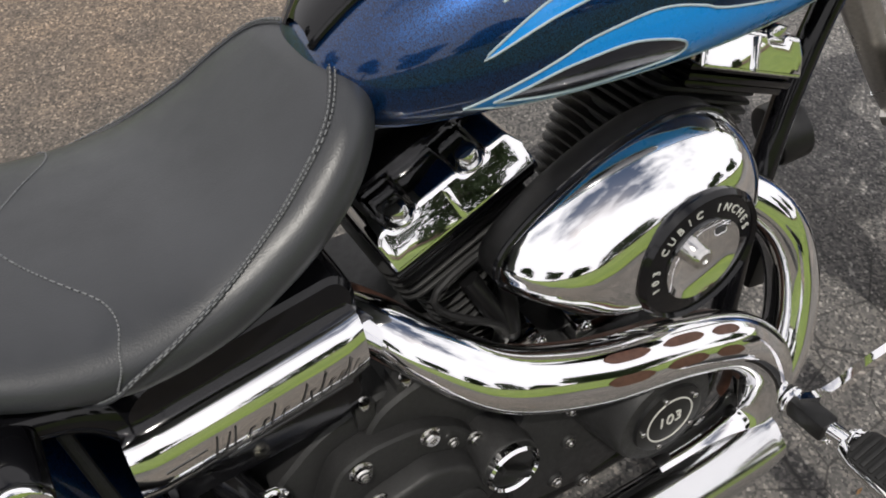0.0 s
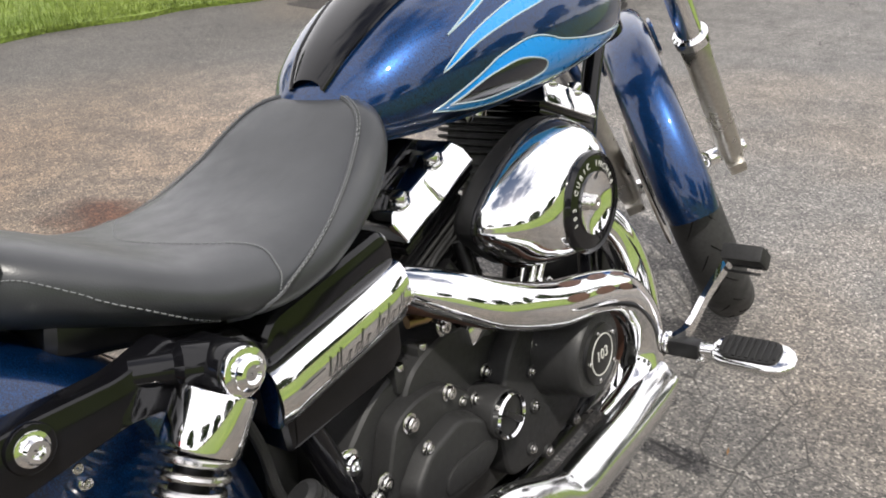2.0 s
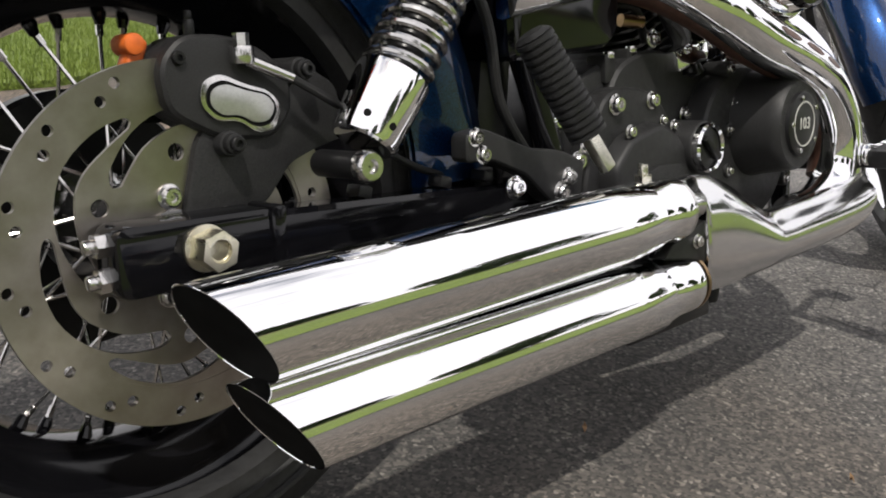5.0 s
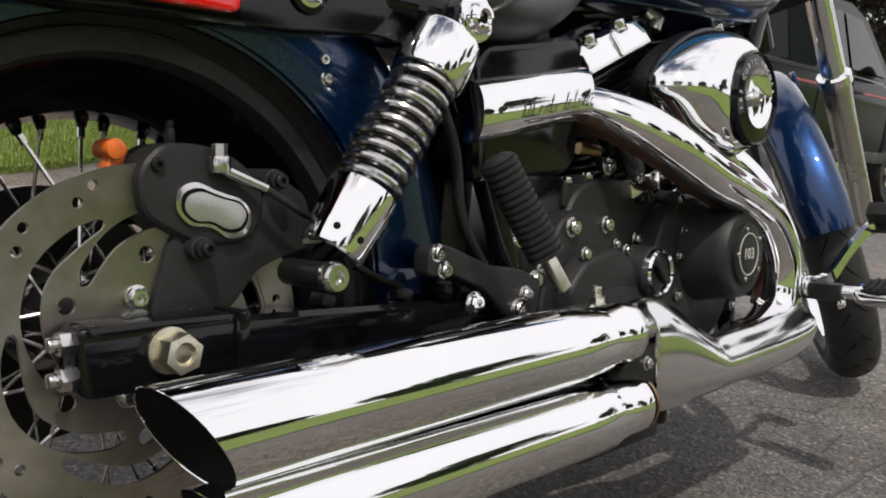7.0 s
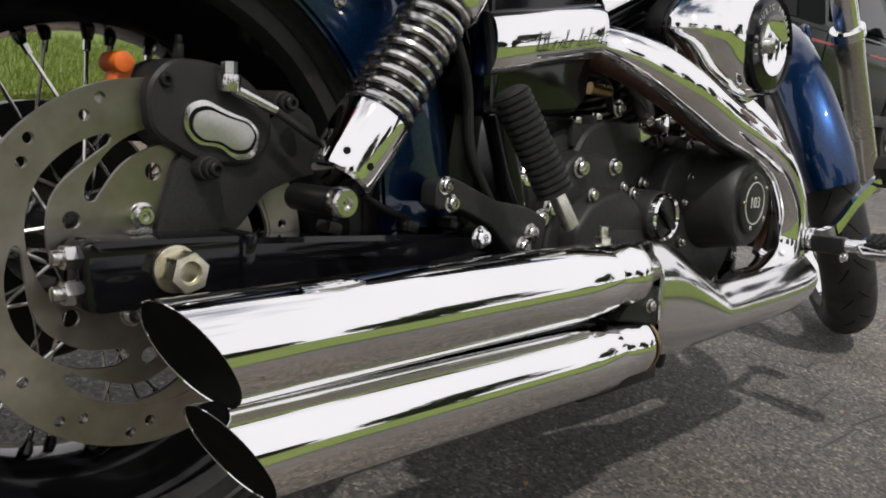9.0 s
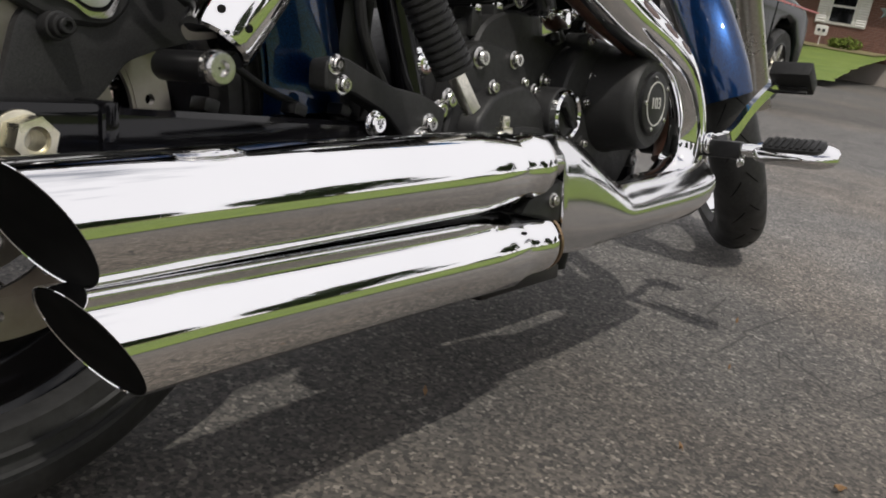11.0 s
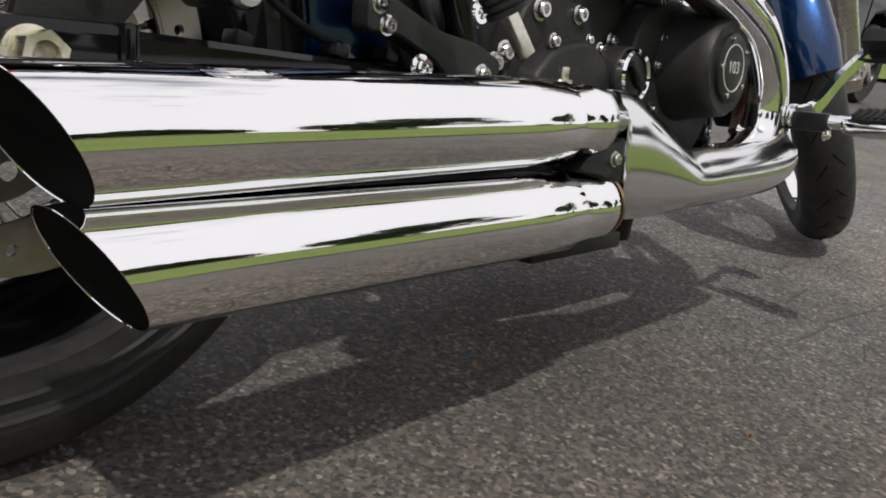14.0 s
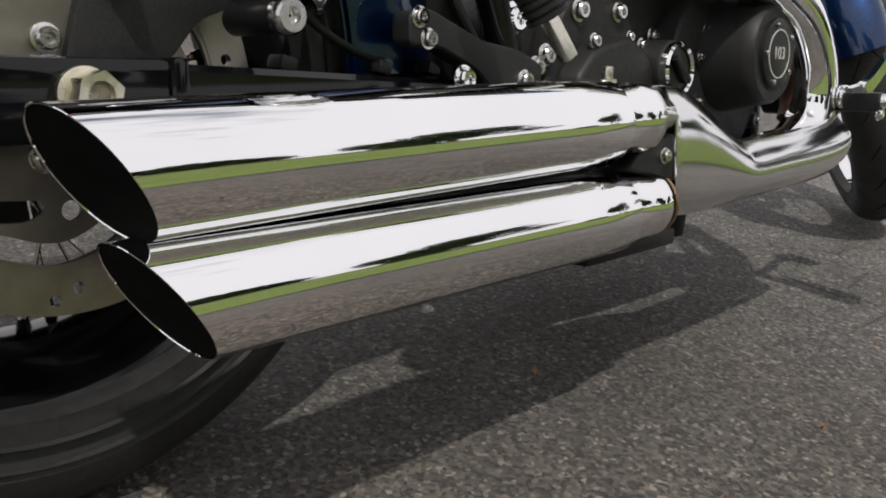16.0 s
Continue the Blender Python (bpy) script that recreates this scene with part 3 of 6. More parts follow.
def caliper():
    body = part("brake_caliper", prism(rounded([(-0.012, 0.415), (-0.016, 0.452), (0.004, 0.474), (0.044, 0.474), (0.078, 0.462), (0.10, 0.440), (0.102, 0.412), (0.082, 0.388), (0.03, 0.392)], 0.014),
                                       -0.078, -0.130, 0.007, 3), POWDER, bike, "black brake caliper with a silver inset plate")
    body.location = (0.012, 0.014, -0.003)
    kid = [(0.013, 0.420), (0.016, 0.438), (0.032, 0.444), (0.055, 0.434), (0.078, 0.428), (0.088, 0.414), (0.080, 0.396), (0.062, 0.394), (0.046, 0.406), (0.026, 0.406)]
    part("caliper_rim", prism(rounded(kid, 0.01, 5), -0.129, -0.1335, 0.001), CHROME_WORN, body)
    mid = (0.05, 0.419)
    inner = [(mid[0] + (x - mid[0]) * 0.88, mid[1] + (z - mid[1]) * 0.80) for x, z in kid]
    # flat near-black inlay; the groove's shade is in its colour
    part("caliper_groove", prism(rounded(inner, 0.009, 5), -0.1335, -0.1340), DARK_IN, body)
    inner = [(mid[0] + (x - mid[0]) * 0.80, mid[1] + (z - mid[1]) * 0.66) for x, z in kid]
    part("caliper_badge", prism(rounded(inner, 0.008, 5), -0.1338, -0.1352, 0.0004), BADGE, body)
    for x, z in ((0.108, 0.444), (0.036, 0.388)):
        bm = rod((x, -0.085, z), (x, -0.136, z), 0.0105, seg=20, bevel=0.002)
        part("slide_pin", bm, POWDER, body)
        bm = rod((x, -0.134, z), (x, -0.143, z), 0.0085, seg=20, bevel=0.001)
        part("pin_boot", bm, RUBBER, body)
        bolt("pin_bolt", x, -0.142, z, 0.0062, body, BLACK_SATIN, False)
    bolt("pad_bolt", 0.0, -0.128, 0.456, 0.0055, body, BLACK_SATIN, False)
    bm = rod((0.022, -0.11, 0.472), (0.022, -0.11, 0.486), 0.0045, seg=10, bevel=0.001)
    part("bleed_nipple", rod((0.022, -0.11, 0.484), (0.022, -0.11, 0.493), 0.0032, seg=10, bevel=0.001, bm=bm), BLACK_SATIN, body)
    bm = rod((0.052, -0.137, 0.450), (0.052, -0.137, 0.464), 0.0095, seg=20, bevel=0.001)
    bm = rod((0.052, -0.137, 0.464), (0.052, -0.137, 0.474), 0.0065, seg=6, bm=bm)
    part("banjo_bolt", bm, CHROME_WORN, body)
    part("hose_ferrule", rod((0.056, -0.136, 0.453), (0.092, -0.146, 0.437), 0.0055, 0.0045, 14), CHROME_WORN, body)
    part("brake_hose", tube(spline([(0.090, -0.146, 0.438), (0.12, -0.15, 0.420), (0.16, -0.14, 0.400), (0.20, -0.12, 0.37), (0.27, -0.118, 0.338), (0.36, -0.11, 0.33)], 6), 0.0038, 10), RUBBER, body)
    part("orange_tab", box((-0.020, -0.094, 0.459), (0.013, 0.020, 0.030), 0.005, (0, 22, 0), 3, rod((-0.022, -0.108, 0.468), (-0.022, -0.080, 0.468), 0.0085, seg=18, bevel=0.002)), ORANGE, body, "orange plastic tab")
    part("brake_pad", box((0.035, -0.085, 0.432), (0.10, 0.016, 0.05), 0.003), DARK_IN, body)
    br = [(-0.008, 0.322), (0.012, 0.392), (0.03, 0.412), (0.09, 0.42), (0.122, 0.448), (0.150, 0.432), (0.165, 0.385), (0.125, 0.375), (0.098, 0.365), (0.075, 0.338), (0.052, 0.322)]
    part("caliper_bracket", prism(rounded(br, 0.008), -0.100, -0.124, 0.004), POWDER, body)
    return body


caliper()


def shock():
    ax = Vector((0.584, 0.0, 0.812)).normalized()
    base = Vector((0.132, -0.168, 0.362))
    at = lambda s: base + ax * s
    body = part("shock_absorber", rod(at(0.03), at(0.24), 0.017, seg=20), BLACK_SATIN, bike, "rear shock with steel coil spring and chrome covers")
    bm = tube([at(0.020), at(0.022), at(0.026), at(0.082), at(0.086), at(0.087)], [0.026, 0.029, 0.030, 0.033, 0.0325, 0.029], 40)
    cap = part("lower_cover", bm, CHROME, body, "chrome lower shock cover")
    side = Vector((0, 1, 0)).cross(ax)
    for a in (-2.4, -1.6, -0.8):
        d = Vector((0, 1, 0)) * math.sin(a) + side * math.cos(a)
        # solid near-black disc, the shade of a hole put into its colour
        part("cover_hole", rod(at(0.036) + d * 0.0290, at(0.036) + d * 0.0312, 0.0033, seg=12), DARK_IN, cap)
    turns, n = 9.5, 9.5 * 22
    pts = []
    for i in range(int(n) + 1):
        t = i / n
        a = turns * 2 * math.pi * t
        pts.append(at(0.086 + 0.134 * t) + (side * math.cos(a) + Vector((0, 1, 0)) * math.sin(a)) * 0.0285)
    part("coil_spring", tube(pts, 0.0043, 10), SPRING, body, "bright steel coil spring")
    bm = tube([at(0.214), at(0.215), at(0.219), at(0.262), at(0.266), at(0.267)], [0.030, 0.034, 0.0355, 0.0355, 0.034, 0.028], 40)
    part("upper_cover", bm, CHROME, body, "chrome upper shock cover")
    part("upper_eye", rod((0.298, -0.135, 0.596), (0.298, -0.192, 0.596), 0.024, seg=28, bevel=0.003), BLACK_GLOSS, body)
    bm = rod((0.298, -0.190, 0.596), (0.298, -0.199, 0.596), 0.0225, seg=32, bevel=0.002)
    nut = part("upper_mount", bm, CHROME, body)
    part("upper_bolt", lathe((0.298, 0.596), [(0.001, -0.199), (0.016, -0.199), (0.0155, -0.205), (0.012, -0.208), (0.0085, -0.2085), (0.006, -0.206), (0.001, -0.206)], 28, False), CHROME, nut)
    part("lower_eye", rod((0.126, -0.13, 0.362), (0.126, -0.192, 0.362), 0.0118, seg=24, bevel=0.003), BLACK_SATIN, body)
    part("lower_bolt", lathe((0.126, 0.362), [(0.001, -0.19), (0.0135, -0.19), (0.0135, -0.198), (0.011, -0.202), (0.006, -0.202), (0.005, -0.198), (0.001, -0.198)], 24, False), CHROME_WORN, body)


SPRING = simple("bright_steel_wire", (0.55, 0.54, 0.53), 0.20, 1.0, grain=80.0, vary=0.08)
shock()


def rear_fender():
    prof = [(0.262, 0.112), (0.30, 0.118), (0.335, 0.117), (0.362, 0.105), (0.380, 0.078), (0.388, 0.04), (0.390, 0.0)]
    prof = prof + [(r, -y) for r, y in reversed(prof[:-1])]
    rings = []
    for i in range(61):
        a = radians(2 + 176 * i / 60)
        k = 1.0 - 0.10 * max(0.0, (30 - math.degrees(a)) / 30)
        rings.append([(RX + (0.30 + (r - 0.30) * 1.0) * math.cos(a), y * k, RZ + r * math.sin(a)) for r, y in prof])
    bm = loft(rings, False, False)
    inner = loft([[(p[0] * 0.985, p[1] * 0.96, RZ + (p[2] - RZ) * 0.985) for p in r] for r in rings], False, False, bm)
    f = part("rear_fender", inner, BLUE, bike, "dark metallic blue rear fender", sharp=60)
    # inner skin in near-black, painting in the shade under the fender
    part("fender_lining", loft([[(p[0] * 0.978, p[1] * 0.94, RZ + (p[2] - RZ) * 0.978) for p in r] for r in rings], False, False), DARK_IN, f)
    st = [(0.285, 0.618), (0.27, 0.630), (0.22, 0.618), (0.14, 0.622), (0.0, 0.617), (-0.12, 0.603), (-0.24, 0.560), (-0.25, 0.535), (-0.12, 0.560), (0.0, 0.565), (0.12, 0.566), (0.22, 0.575), (0.285, 0.565)]
    strut = part("fender_strut", prism(rounded(st, 0.012), -0.112, -0.144, 0.005, 3), BLACK_GLOSS, bike, "gloss black fender strut")
    part("fender_strut", prism(rounded(st, 0.012), 0.112, 0.144, 0.005, 3), BLACK_GLOSS, bike, "gloss black fender strut")
    bm = rod((0.139, -0.142, 0.603), (0.139, -0.148, 0.603), 0.020, seg=28, bevel=0.002)
    cup = part("strut_washer", bm, BLACK_GLOSS, strut)
    bolt("strut_bolt", 0.139, -0.146, 0.603, 0.0105, cup, CHROME)
    for x, z in ((0.178, 0.552), (0.182, 0.535)):
        bolt("clip_screw", x, -0.115, z, 0.005, f, CHROME_WORN)
    lens = rounded([(-0.026, 0.573), (-0.026, 0.600), (0.067, 0.600), (0.067, 0.573)], 0.011)
    r = part("side_reflector", prism(lens, -0.142, -0.154, 0.004, 3), RED_LENS, strut, "red plastic side reflector")
    part("shock_mount", tube(spline([(0.235, -0.13, 0.612), (0.27, -0.15, 0.606), (0.298, -0.16, 0.598)], 6), [0.015] * 6 + [0.021] * 7, 20), BLACK_GLOSS, strut)


rear_fender()


def seat_ring(x, w, top, bot, n=40):
    ring = []
    for i in range(n):
        a = 2 * math.pi * i / n
        c, s = math.cos(a), math.sin(a)
        y = w * math.copysign(abs(c) ** 0.62, c)
        h = (top - bot) / 2
        z = (top + bot) / 2 + h * math.copysign(abs(s) ** 0.75, s)
        if s <= 0:
            y *= 1.0 - 0.12 * abs(s)
        ring.append((x, y, z))
    return ring


SEAT = [(0.165, 0.085, 0.735, 0.664), (0.19, 0.105, 0.738, 0.655), (0.25, 0.130, 0.712, 0.632), (0.32, 0.152, 0.679, 0.606), (0.39, 0.160, 0.668, 0.586),
        (0.46, 0.155, 0.674, 0.590), (0.52, 0.146, 0.698, 0.610), (0.565, 0.136, 0.727, 0.634), (0.60, 0.118, 0.749, 0.658), (0.625, 0.090, 0.751, 0.684), (0.642, 0.052, 0.742, 0.710)]


def seat():
    keys = spline(SEAT, 6)
    rings = [seat_ring(*k) for k in keys]
    s = part("seat", loft(rings), LEATHER, bike, "black leather rider seat with grey stitching", sharp=70)
    # welt that runs down from the nose to the lower edge, then back along the side
    for side in (1, -1):
        def on_seat(x, deg, out=1.006):
            w, top, bot = (float(np.interp(x, [k[0] for k in keys], [k[j] for k in keys])) for j in (1, 2, 3))
            c, sn = math.cos(radians(deg)), math.sin(radians(deg))
            y = -side * w * math.copysign(abs(c) ** 0.62, c) * (1.0 if sn > 0 else 1 - 0.12 * abs(sn))
            return (x, y * out, (top + bot) / 2 + (top - bot) / 2 * math.copysign(abs(sn) ** 0.75, sn) * out)

        path = [on_seat(x, d) for x, d in spline([(0.345, -40), (0.362, -20), (0.380, -3), (0.425, 16), (0.475, 31), (0.535, 43), (0.580, 52), (0.602, 65), (0.617, 82), (0.620, 90)], 8)]
        part("welt", tube(path, 0.0022, 8), LEATHER, s)
        part("stitching", dashes([(x, y * 1.012, z + 0.003) for x, y, z in path], 0.0007), STITCH, s)
        part("stitching", dashes([(x + 0.004, y * 1.012, z + 0.003) for x, y, z in path], 0.0007), STITCH, s)
        back = [on_seat(x, d, 1.008) for x, d in spline([(0.170, 14), (0.185, 12), (0.210, 4), (0.240, -3), (0.275, -12), (0.310, -26), (0.335, -36)], 6)]
        part("stitching", dashes(back, 0.0008), STITCH, s)
        # panel seam across the seat pan
        seam = [on_seat(x, d, 1.007) for x, d in spline([(0.380, -2), (0.388, 14), (0.392, 30), (0.398, 46), (0.393, 60), (0.370, 74), (0.345, 86), (0.335, 90)], 6)]
        part("stitching", dashes(seam, 0.0008), STITCH, s)


def dashes(path, r, step=0.0052, gap=0.35):
    """Short stitches along a path."""
    bm = bmesh.new()
    pts = [Vector(p) for p in path]
    run = 0.0
    for a, b in zip(pts, pts[1:]):
        d = (b - a)
        n = max(1, round(d.length / step))
        for i in range(n):
            p0, p1 = a.lerp(b, i / n), a.lerp(b, (i + 1 - gap) / n)
            rod(p0, p1, r, seg=5, bm=bm)
    return bm


seat()
part("seat_pan", box((0.30, 0, 0.622), (0.20, 0.16, 0.05), 0.02, (0, 14, 0), 3), BLACK_SATIN, bike)


def pillion():
    keys = [(-0.22, 0.098, 0.775, 0.695), (-0.20, 0.11, 0.792, 0.685), (-0.10, 0.118, 0.802, 0.692), (0.0, 0.120, 0.800, 0.700), (0.09, 0.116, 0.790, 0.700), (0.15, 0.110, 0.778, 0.694), (0.172, 0.104, 0.764, 0.698), (0.178, 0.095, 0.752, 0.705)]
    p = part("pillion_seat", loft([seat_ring(*k) for k in spline(keys, 5)]), LEATHER, bike, "black leather pillion pad with a stitched strap", sharp=70)
    band = [[(x + dx, y * 1.015, 0.745 + (z - 0.745) * 1.03) for x, y, z in seat_ring(0.07, 0.118, 0.793, 0.699)] for dx in (-0.022, -0.021, 0.021, 0.022)]
    part("strap", loft(band), LEATHER, p)
    for x in (0.055, 0.085):
        part("stitching", dashes([(x, y * 1.02, 0.745 + (z - 0.745) * 1.04) for _, y, z in seat_ring(x, 0.118, 0.793, 0.699)], 0.0008), STITCH, p)
    part("stitching", dashes([(0.163, y * 1.01, z + 0.002) for _, y, z in seat_ring(0.163, 0.107, 0.771, 0.697)], 0.0008), STITCH, p)


pillion()

TANK = [(0.598, 0.035, 0.742, 0.712), (0.612, 0.065, 0.765, 0.700), (0.65, 0.100, 0.800, 0.690), (0.72, 0.132, 0.842, 0.686), (0.80, 0.156, 0.868, 0.686), (0.90, 0.172, 0.882, 0.688),
        (1.00, 0.174, 0.884, 0.694), (1.08, 0.160, 0.876, 0.704), (1.14, 0.134, 0.858, 0.716), (1.18, 0.100, 0.836, 0.732), (1.20, 0.055, 0.812, 0.755)]
TANK_FINE = spline(TANK, 8)
TANK_X = [k[0] for k in TANK_FINE]


def tank_point(x, a, off=0.0):
    """Surface of the tank at x, at angle a (degrees, 0 at the widest on the right side, 90 on top)."""
    w, top, bot = (float(np.interp(x, TANK_X, [k[j] for k in TANK_FINE])) for j in (1, 2, 3))
    c, s = math.cos(radians(a)), math.sin(radians(a))
    zm = bot + (top - bot) * 0.42
    y = w * math.copysign(abs(c) ** (0.72 if s >= 0 else 0.42), c)
    if s >= 0:
        z = zm + (top - zm) * s ** 0.9
    else:
        z = zm - (zm - bot) * abs(s) ** 0.75
        y *= 1 - 0.16 * abs(s) ** 2
    d = Vector((0, y, z - zm))
    d = d.normalized() * off if d.length else d
    return (x, -(y + d.y), z + d.z)


def patch(outline, off):
    """A thin painted area on the tank: an outline of (x, angle), cut fine and laid on the surface."""
    bm = bmesh.new()
    vs = [bm.verts.new((x * 300, a, 0)) for x, a in outline]
    edges = [bm.edges.new((vs[i], vs[(i + 1) % len(vs)])) for i in range(len(vs))]
    bmesh.ops.triangle_fill(bm, use_beauty=True, edges=edges)
    lo_x, hi_x = min(p[0] for p in outline) * 300, max(p[0] for p in outline) * 300
    lo_a, hi_a = min(p[1] for p in outline), max(p[1] for p in outline)
    for axis, lo, hi in ((0, lo_x, hi_x), (1, lo_a, hi_a)):
        for i in range(1, 26):
            co, no = [0, 0, 0], [0, 0, 0]
            co[axis], no[axis] = lo + (hi - lo) * i / 26, 1
            bmesh.ops.bisect_plane(bm, geom=bm.verts[:] + bm.edges[:] + bm.faces[:], plane_co=co, plane_no=no)
    for v in bm.verts:
        v.co = tank_point(v.co.x / 300, v.co.y, off)
    return bm


def flame(tank, stem, lobe):
    """One flame lick with its dark hollow and pale outline."""
    part("flame_panel", patch(stem, 0.0006), FLAME_BLUE, tank, "bright blue flame")
    part("pinstripe", tube([tank_point(x, a, 0.0008) for x, a in stem + stem[:1]], 0.0011, 6, False), PINSTRIPE, tank)
    part("flame_hollow", patch(lobe, 0.0012), FLAME_DARK, tank)
    part("pinstripe", tube([tank_point(x, a, 0.0014) for x, a in lobe + lobe[:1]], 0.0011, 6, False), PINSTRIPE, tank)


def smooth_loop(keys, n=6):
    return [tuple(p) for p in spline(list(keys), n)][:-1]


def tank():
    n = 48
    rings = [[tank_point(x, 360 * i / n) for i in range(n)] for x in TANK_X]
    t = part("fuel_tank", loft(rings), BLUE, bike, "dark metallic blue fuel tank with flame paint", sharp=80)
    low = smooth_loop([(0.690, -22), (0.724, -10), (0.765, -1), (0.806, 3), (0.845, 4), (0.90, -2), (0.98, -9), (1.06, -14), (1.10, -18), (1.09, -26), (1.04, -27), (0.985, -33), (0.935, -37),
                       (0.90, -37), (0.865, -40), (0.80, -44), (0.74, -36), (0.690, -22)])
    hol = smooth_loop([(0.712, -21), (0.752, -9), (0.784, -5), (0.820, -4), (0.855, -9), (0.868, -15), (0.862, -23), (0.820, -28), (0.768, -30), (0.712, -21)])
    flame(t, low, hol)
    rear = smooth_loop([(0.925, -34), (0.97, -27), (1.03, -22), (1.07, -22), (1.05, -27), (0.99, -34), (0.925, -34)])
    part("flame_hollow", patch(rear, 0.0012), FLAME_DARK, t)
    up = smooth_loop([(0.724, 28), (0.782, 40), (0.842, 50), (0.894, 55), (0.966, 59), (1.06, 60), (1.13, 52), (1.06, 46), (1.00, 41), (0.942, 32), (0.884, 23), (0.818, 19), (0.756, 14), (0.704, 6),
                      (0.748, 20), (0.806, 28), (0.852, 32), (0.884, 34), (0.902, 39), (0.898, 46), (0.864, 48), (0.814, 42), (0.770, 34), (0.724, 28)], 4)
    part("flame_panel", patch(up, 0.0006), FLAME_BLUE, t, "bright blue flame")
    part("pinstripe", tube([tank_point(x, a, 0.0008) for x, a in up + up[:1]], 0.0011, 6, False), PINSTRIPE, t)
    tip = smooth_loop([(0.985, 36), (1.03, 42), (1.09, 45), (1.13, 46), (1.08, 40), (1.03, 36), (0.985, 36)])
    part("flame_panel", patch(tip, 0.0006), FLAME_BLUE, t, "bright blue flame")
    con = [[tank_point(x, a, 0.004 + 0.010 * math.sin(math.pi * (a - 74) / 32)) for a in range(74, 107, 2)] for x in TANK_X[6:-14]]
    part("tank_console", loft(con, False, False), BLACK_GLOSS, t, "gloss black tank console")
    for a in (73.5, 106.5):
        part("console_trim", tube([tank_point(x, a, 0.003) for x in TANK_X[6:-14]], 0.0035, 8), BLACK_GLOSS, t)
    # maker's emblem as plain shapes
    part("emblem", patch([(1.055, 22), (1.062, 34), (1.085, 40), (1.108, 34), (1.115, 22), (1.085, 8)], 0.0025), BADGE, t, "silver tank emblem")
    part("emblem_bar", patch([(1.042, 19), (1.042, 29), (1.128, 29), (1.128, 19)], 0.0035), FLAME_DARK, t)
    rim = [(1.042, 19), (1.042, 29), (1.128, 29), (1.128, 19), (1.042, 19)]
    part("emblem_edge", tube([tank_point(x, a, 0.004) for x, a in rim], 0.0010, 6), BADGE, t)
    seamrim = [tank_point(x, -62, 0.001) for x in TANK_X[8:-8]]
    part("tank_seam", tube(seamrim, 0.0028, 8), BLUE, t)


tank()


# ---- engine ----
CX, CZ = 0.780, 0.306


def cylinder(tilt):
    """One finned cylinder with its head and rocker box; tilt in degrees towards the front."""
    a = radians(tilt)
    m = Matrix.Translation((CX + (0.022 if tilt < 0 else 0.112), 0, CZ + (0.014 if tilt < 0 else 0.050))) @ Matrix.Rotation(a, 4, "Y")

    def put(bm):
        bmesh.ops.transform(bm, matrix=m, verts=bm.verts)
        return bm

    barrel = part("cylinder", put(rod((0, 0, 0.08), (0, 0, 0.30), 0.054, seg=36)), POWDER, bike, "black finned engine cylinder")
    for i in range(9):
        z = 0.118 + i * 0.0122
        sq = [(x, y) for x, y in rounded([(-0.068, -0.076), (0.068, -0.076), (0.068, 0.076), (-0.068, 0.076)], 0.03)]
        rings = [[(x * k, y * k, z + dz) for x, y in sq] for dz, k in ((-0.0014, 0.985), (-0.0008, 1.0), (0.0012, 1.0), (0.0018, 0.985))]
        part("cooling_fin", put(loft(rings)), POWDER, barrel)
    for i in range(5):
        z = 0.234 + i * 0.0105
        sq = rounded([(-0.080, -0.080), (0.080, -0.080), (0.080, 0.076), (-0.080, 0.076)], 0.022)
        rings = [[(x * k, y * k, z + dz) for x, y in sq] for dz, k in ((-0.002, 0.985), (-0.001, 1.0), (0.0016, 1.0), (0.0024, 0.985))]
        part("head_fin", put(loft(rings)), POWDER, barrel)
    part("head", put(box((0, 0, 0.262), (0.125, 0.13, 0.062), 0.01)), POWDER, barrel)
    for z, w, d in ((0.288, 0.152, 0.188), (0.297, 0.160, 0.198), (0.306, 0.156, 0.192)):
        part("rocker_base", put(box((0.008, -0.004, z), (w, d, 0.0075), 0.0028)), BLACK_GLOSS, barrel)
    side = [(-0.070, 0.309), (0.084, 0.309), (0.084, 0.330), (0.076, 0.346), (0.054, 0.346), (0.051, 0.340), (0.025, 0.340), (0.022, 0.346), (-0.022, 0.346), (-0.025, 0.340), (-0.051, 0.340), (-0.054, 0.346),
            (-0.062, 0.346), (-0.070, 0.338)]
    bm = prism(rounded(side, 0.003, 3), 0.090, -0.112, 0.004, 3)
    for v in bm.verts:
        if v.co.y < 0:
            v.co.y += 0.42 * (v.co.z - 0.309)
    rb = part("rocker_box", put(bm), CHROME, barrel, "chrome rocker box")
    part("rocker_cover", put(box((0.006, 0.016, 0.350), (0.120, 0.130, 0.014), 0.006, seg=3)), BLACK_GLOSS, rb)
    part("rocker_rib", put(box((0.006, -0.1055, 0.327), (0.006, 0.006, 0.034), 0.0025, (-23, 0, 0))), CHROME, rb)
    for x in (-0.038, 0.038):
        bm = rod((x, -0.091, 0.339), (x, -0.091, 0.343), 0.0130, seg=24, bevel=0.0012)
        bm = rod((x, -0.091, 0.342), (x, -0.091, 0.356), 0.0104, seg=20, bevel=0.0026, bm=bm)
        part("rocker_bolt", put(bm), CHROME_SOFT, rb)
    for x in (-0.02, 0.022):
        s = 1 if tilt > 0 else -1
        part("pushrod_tube", rod(m @ Vector((x, -0.092, 0.225)), (CX + s * (0.045 + x * 0.4), -0.125, 0.415), 0.0105, seg=16), CHROME if tilt > 0 else BLACK_SATIN, barrel)


cylinder(-22.5)
cylinder(22.5)


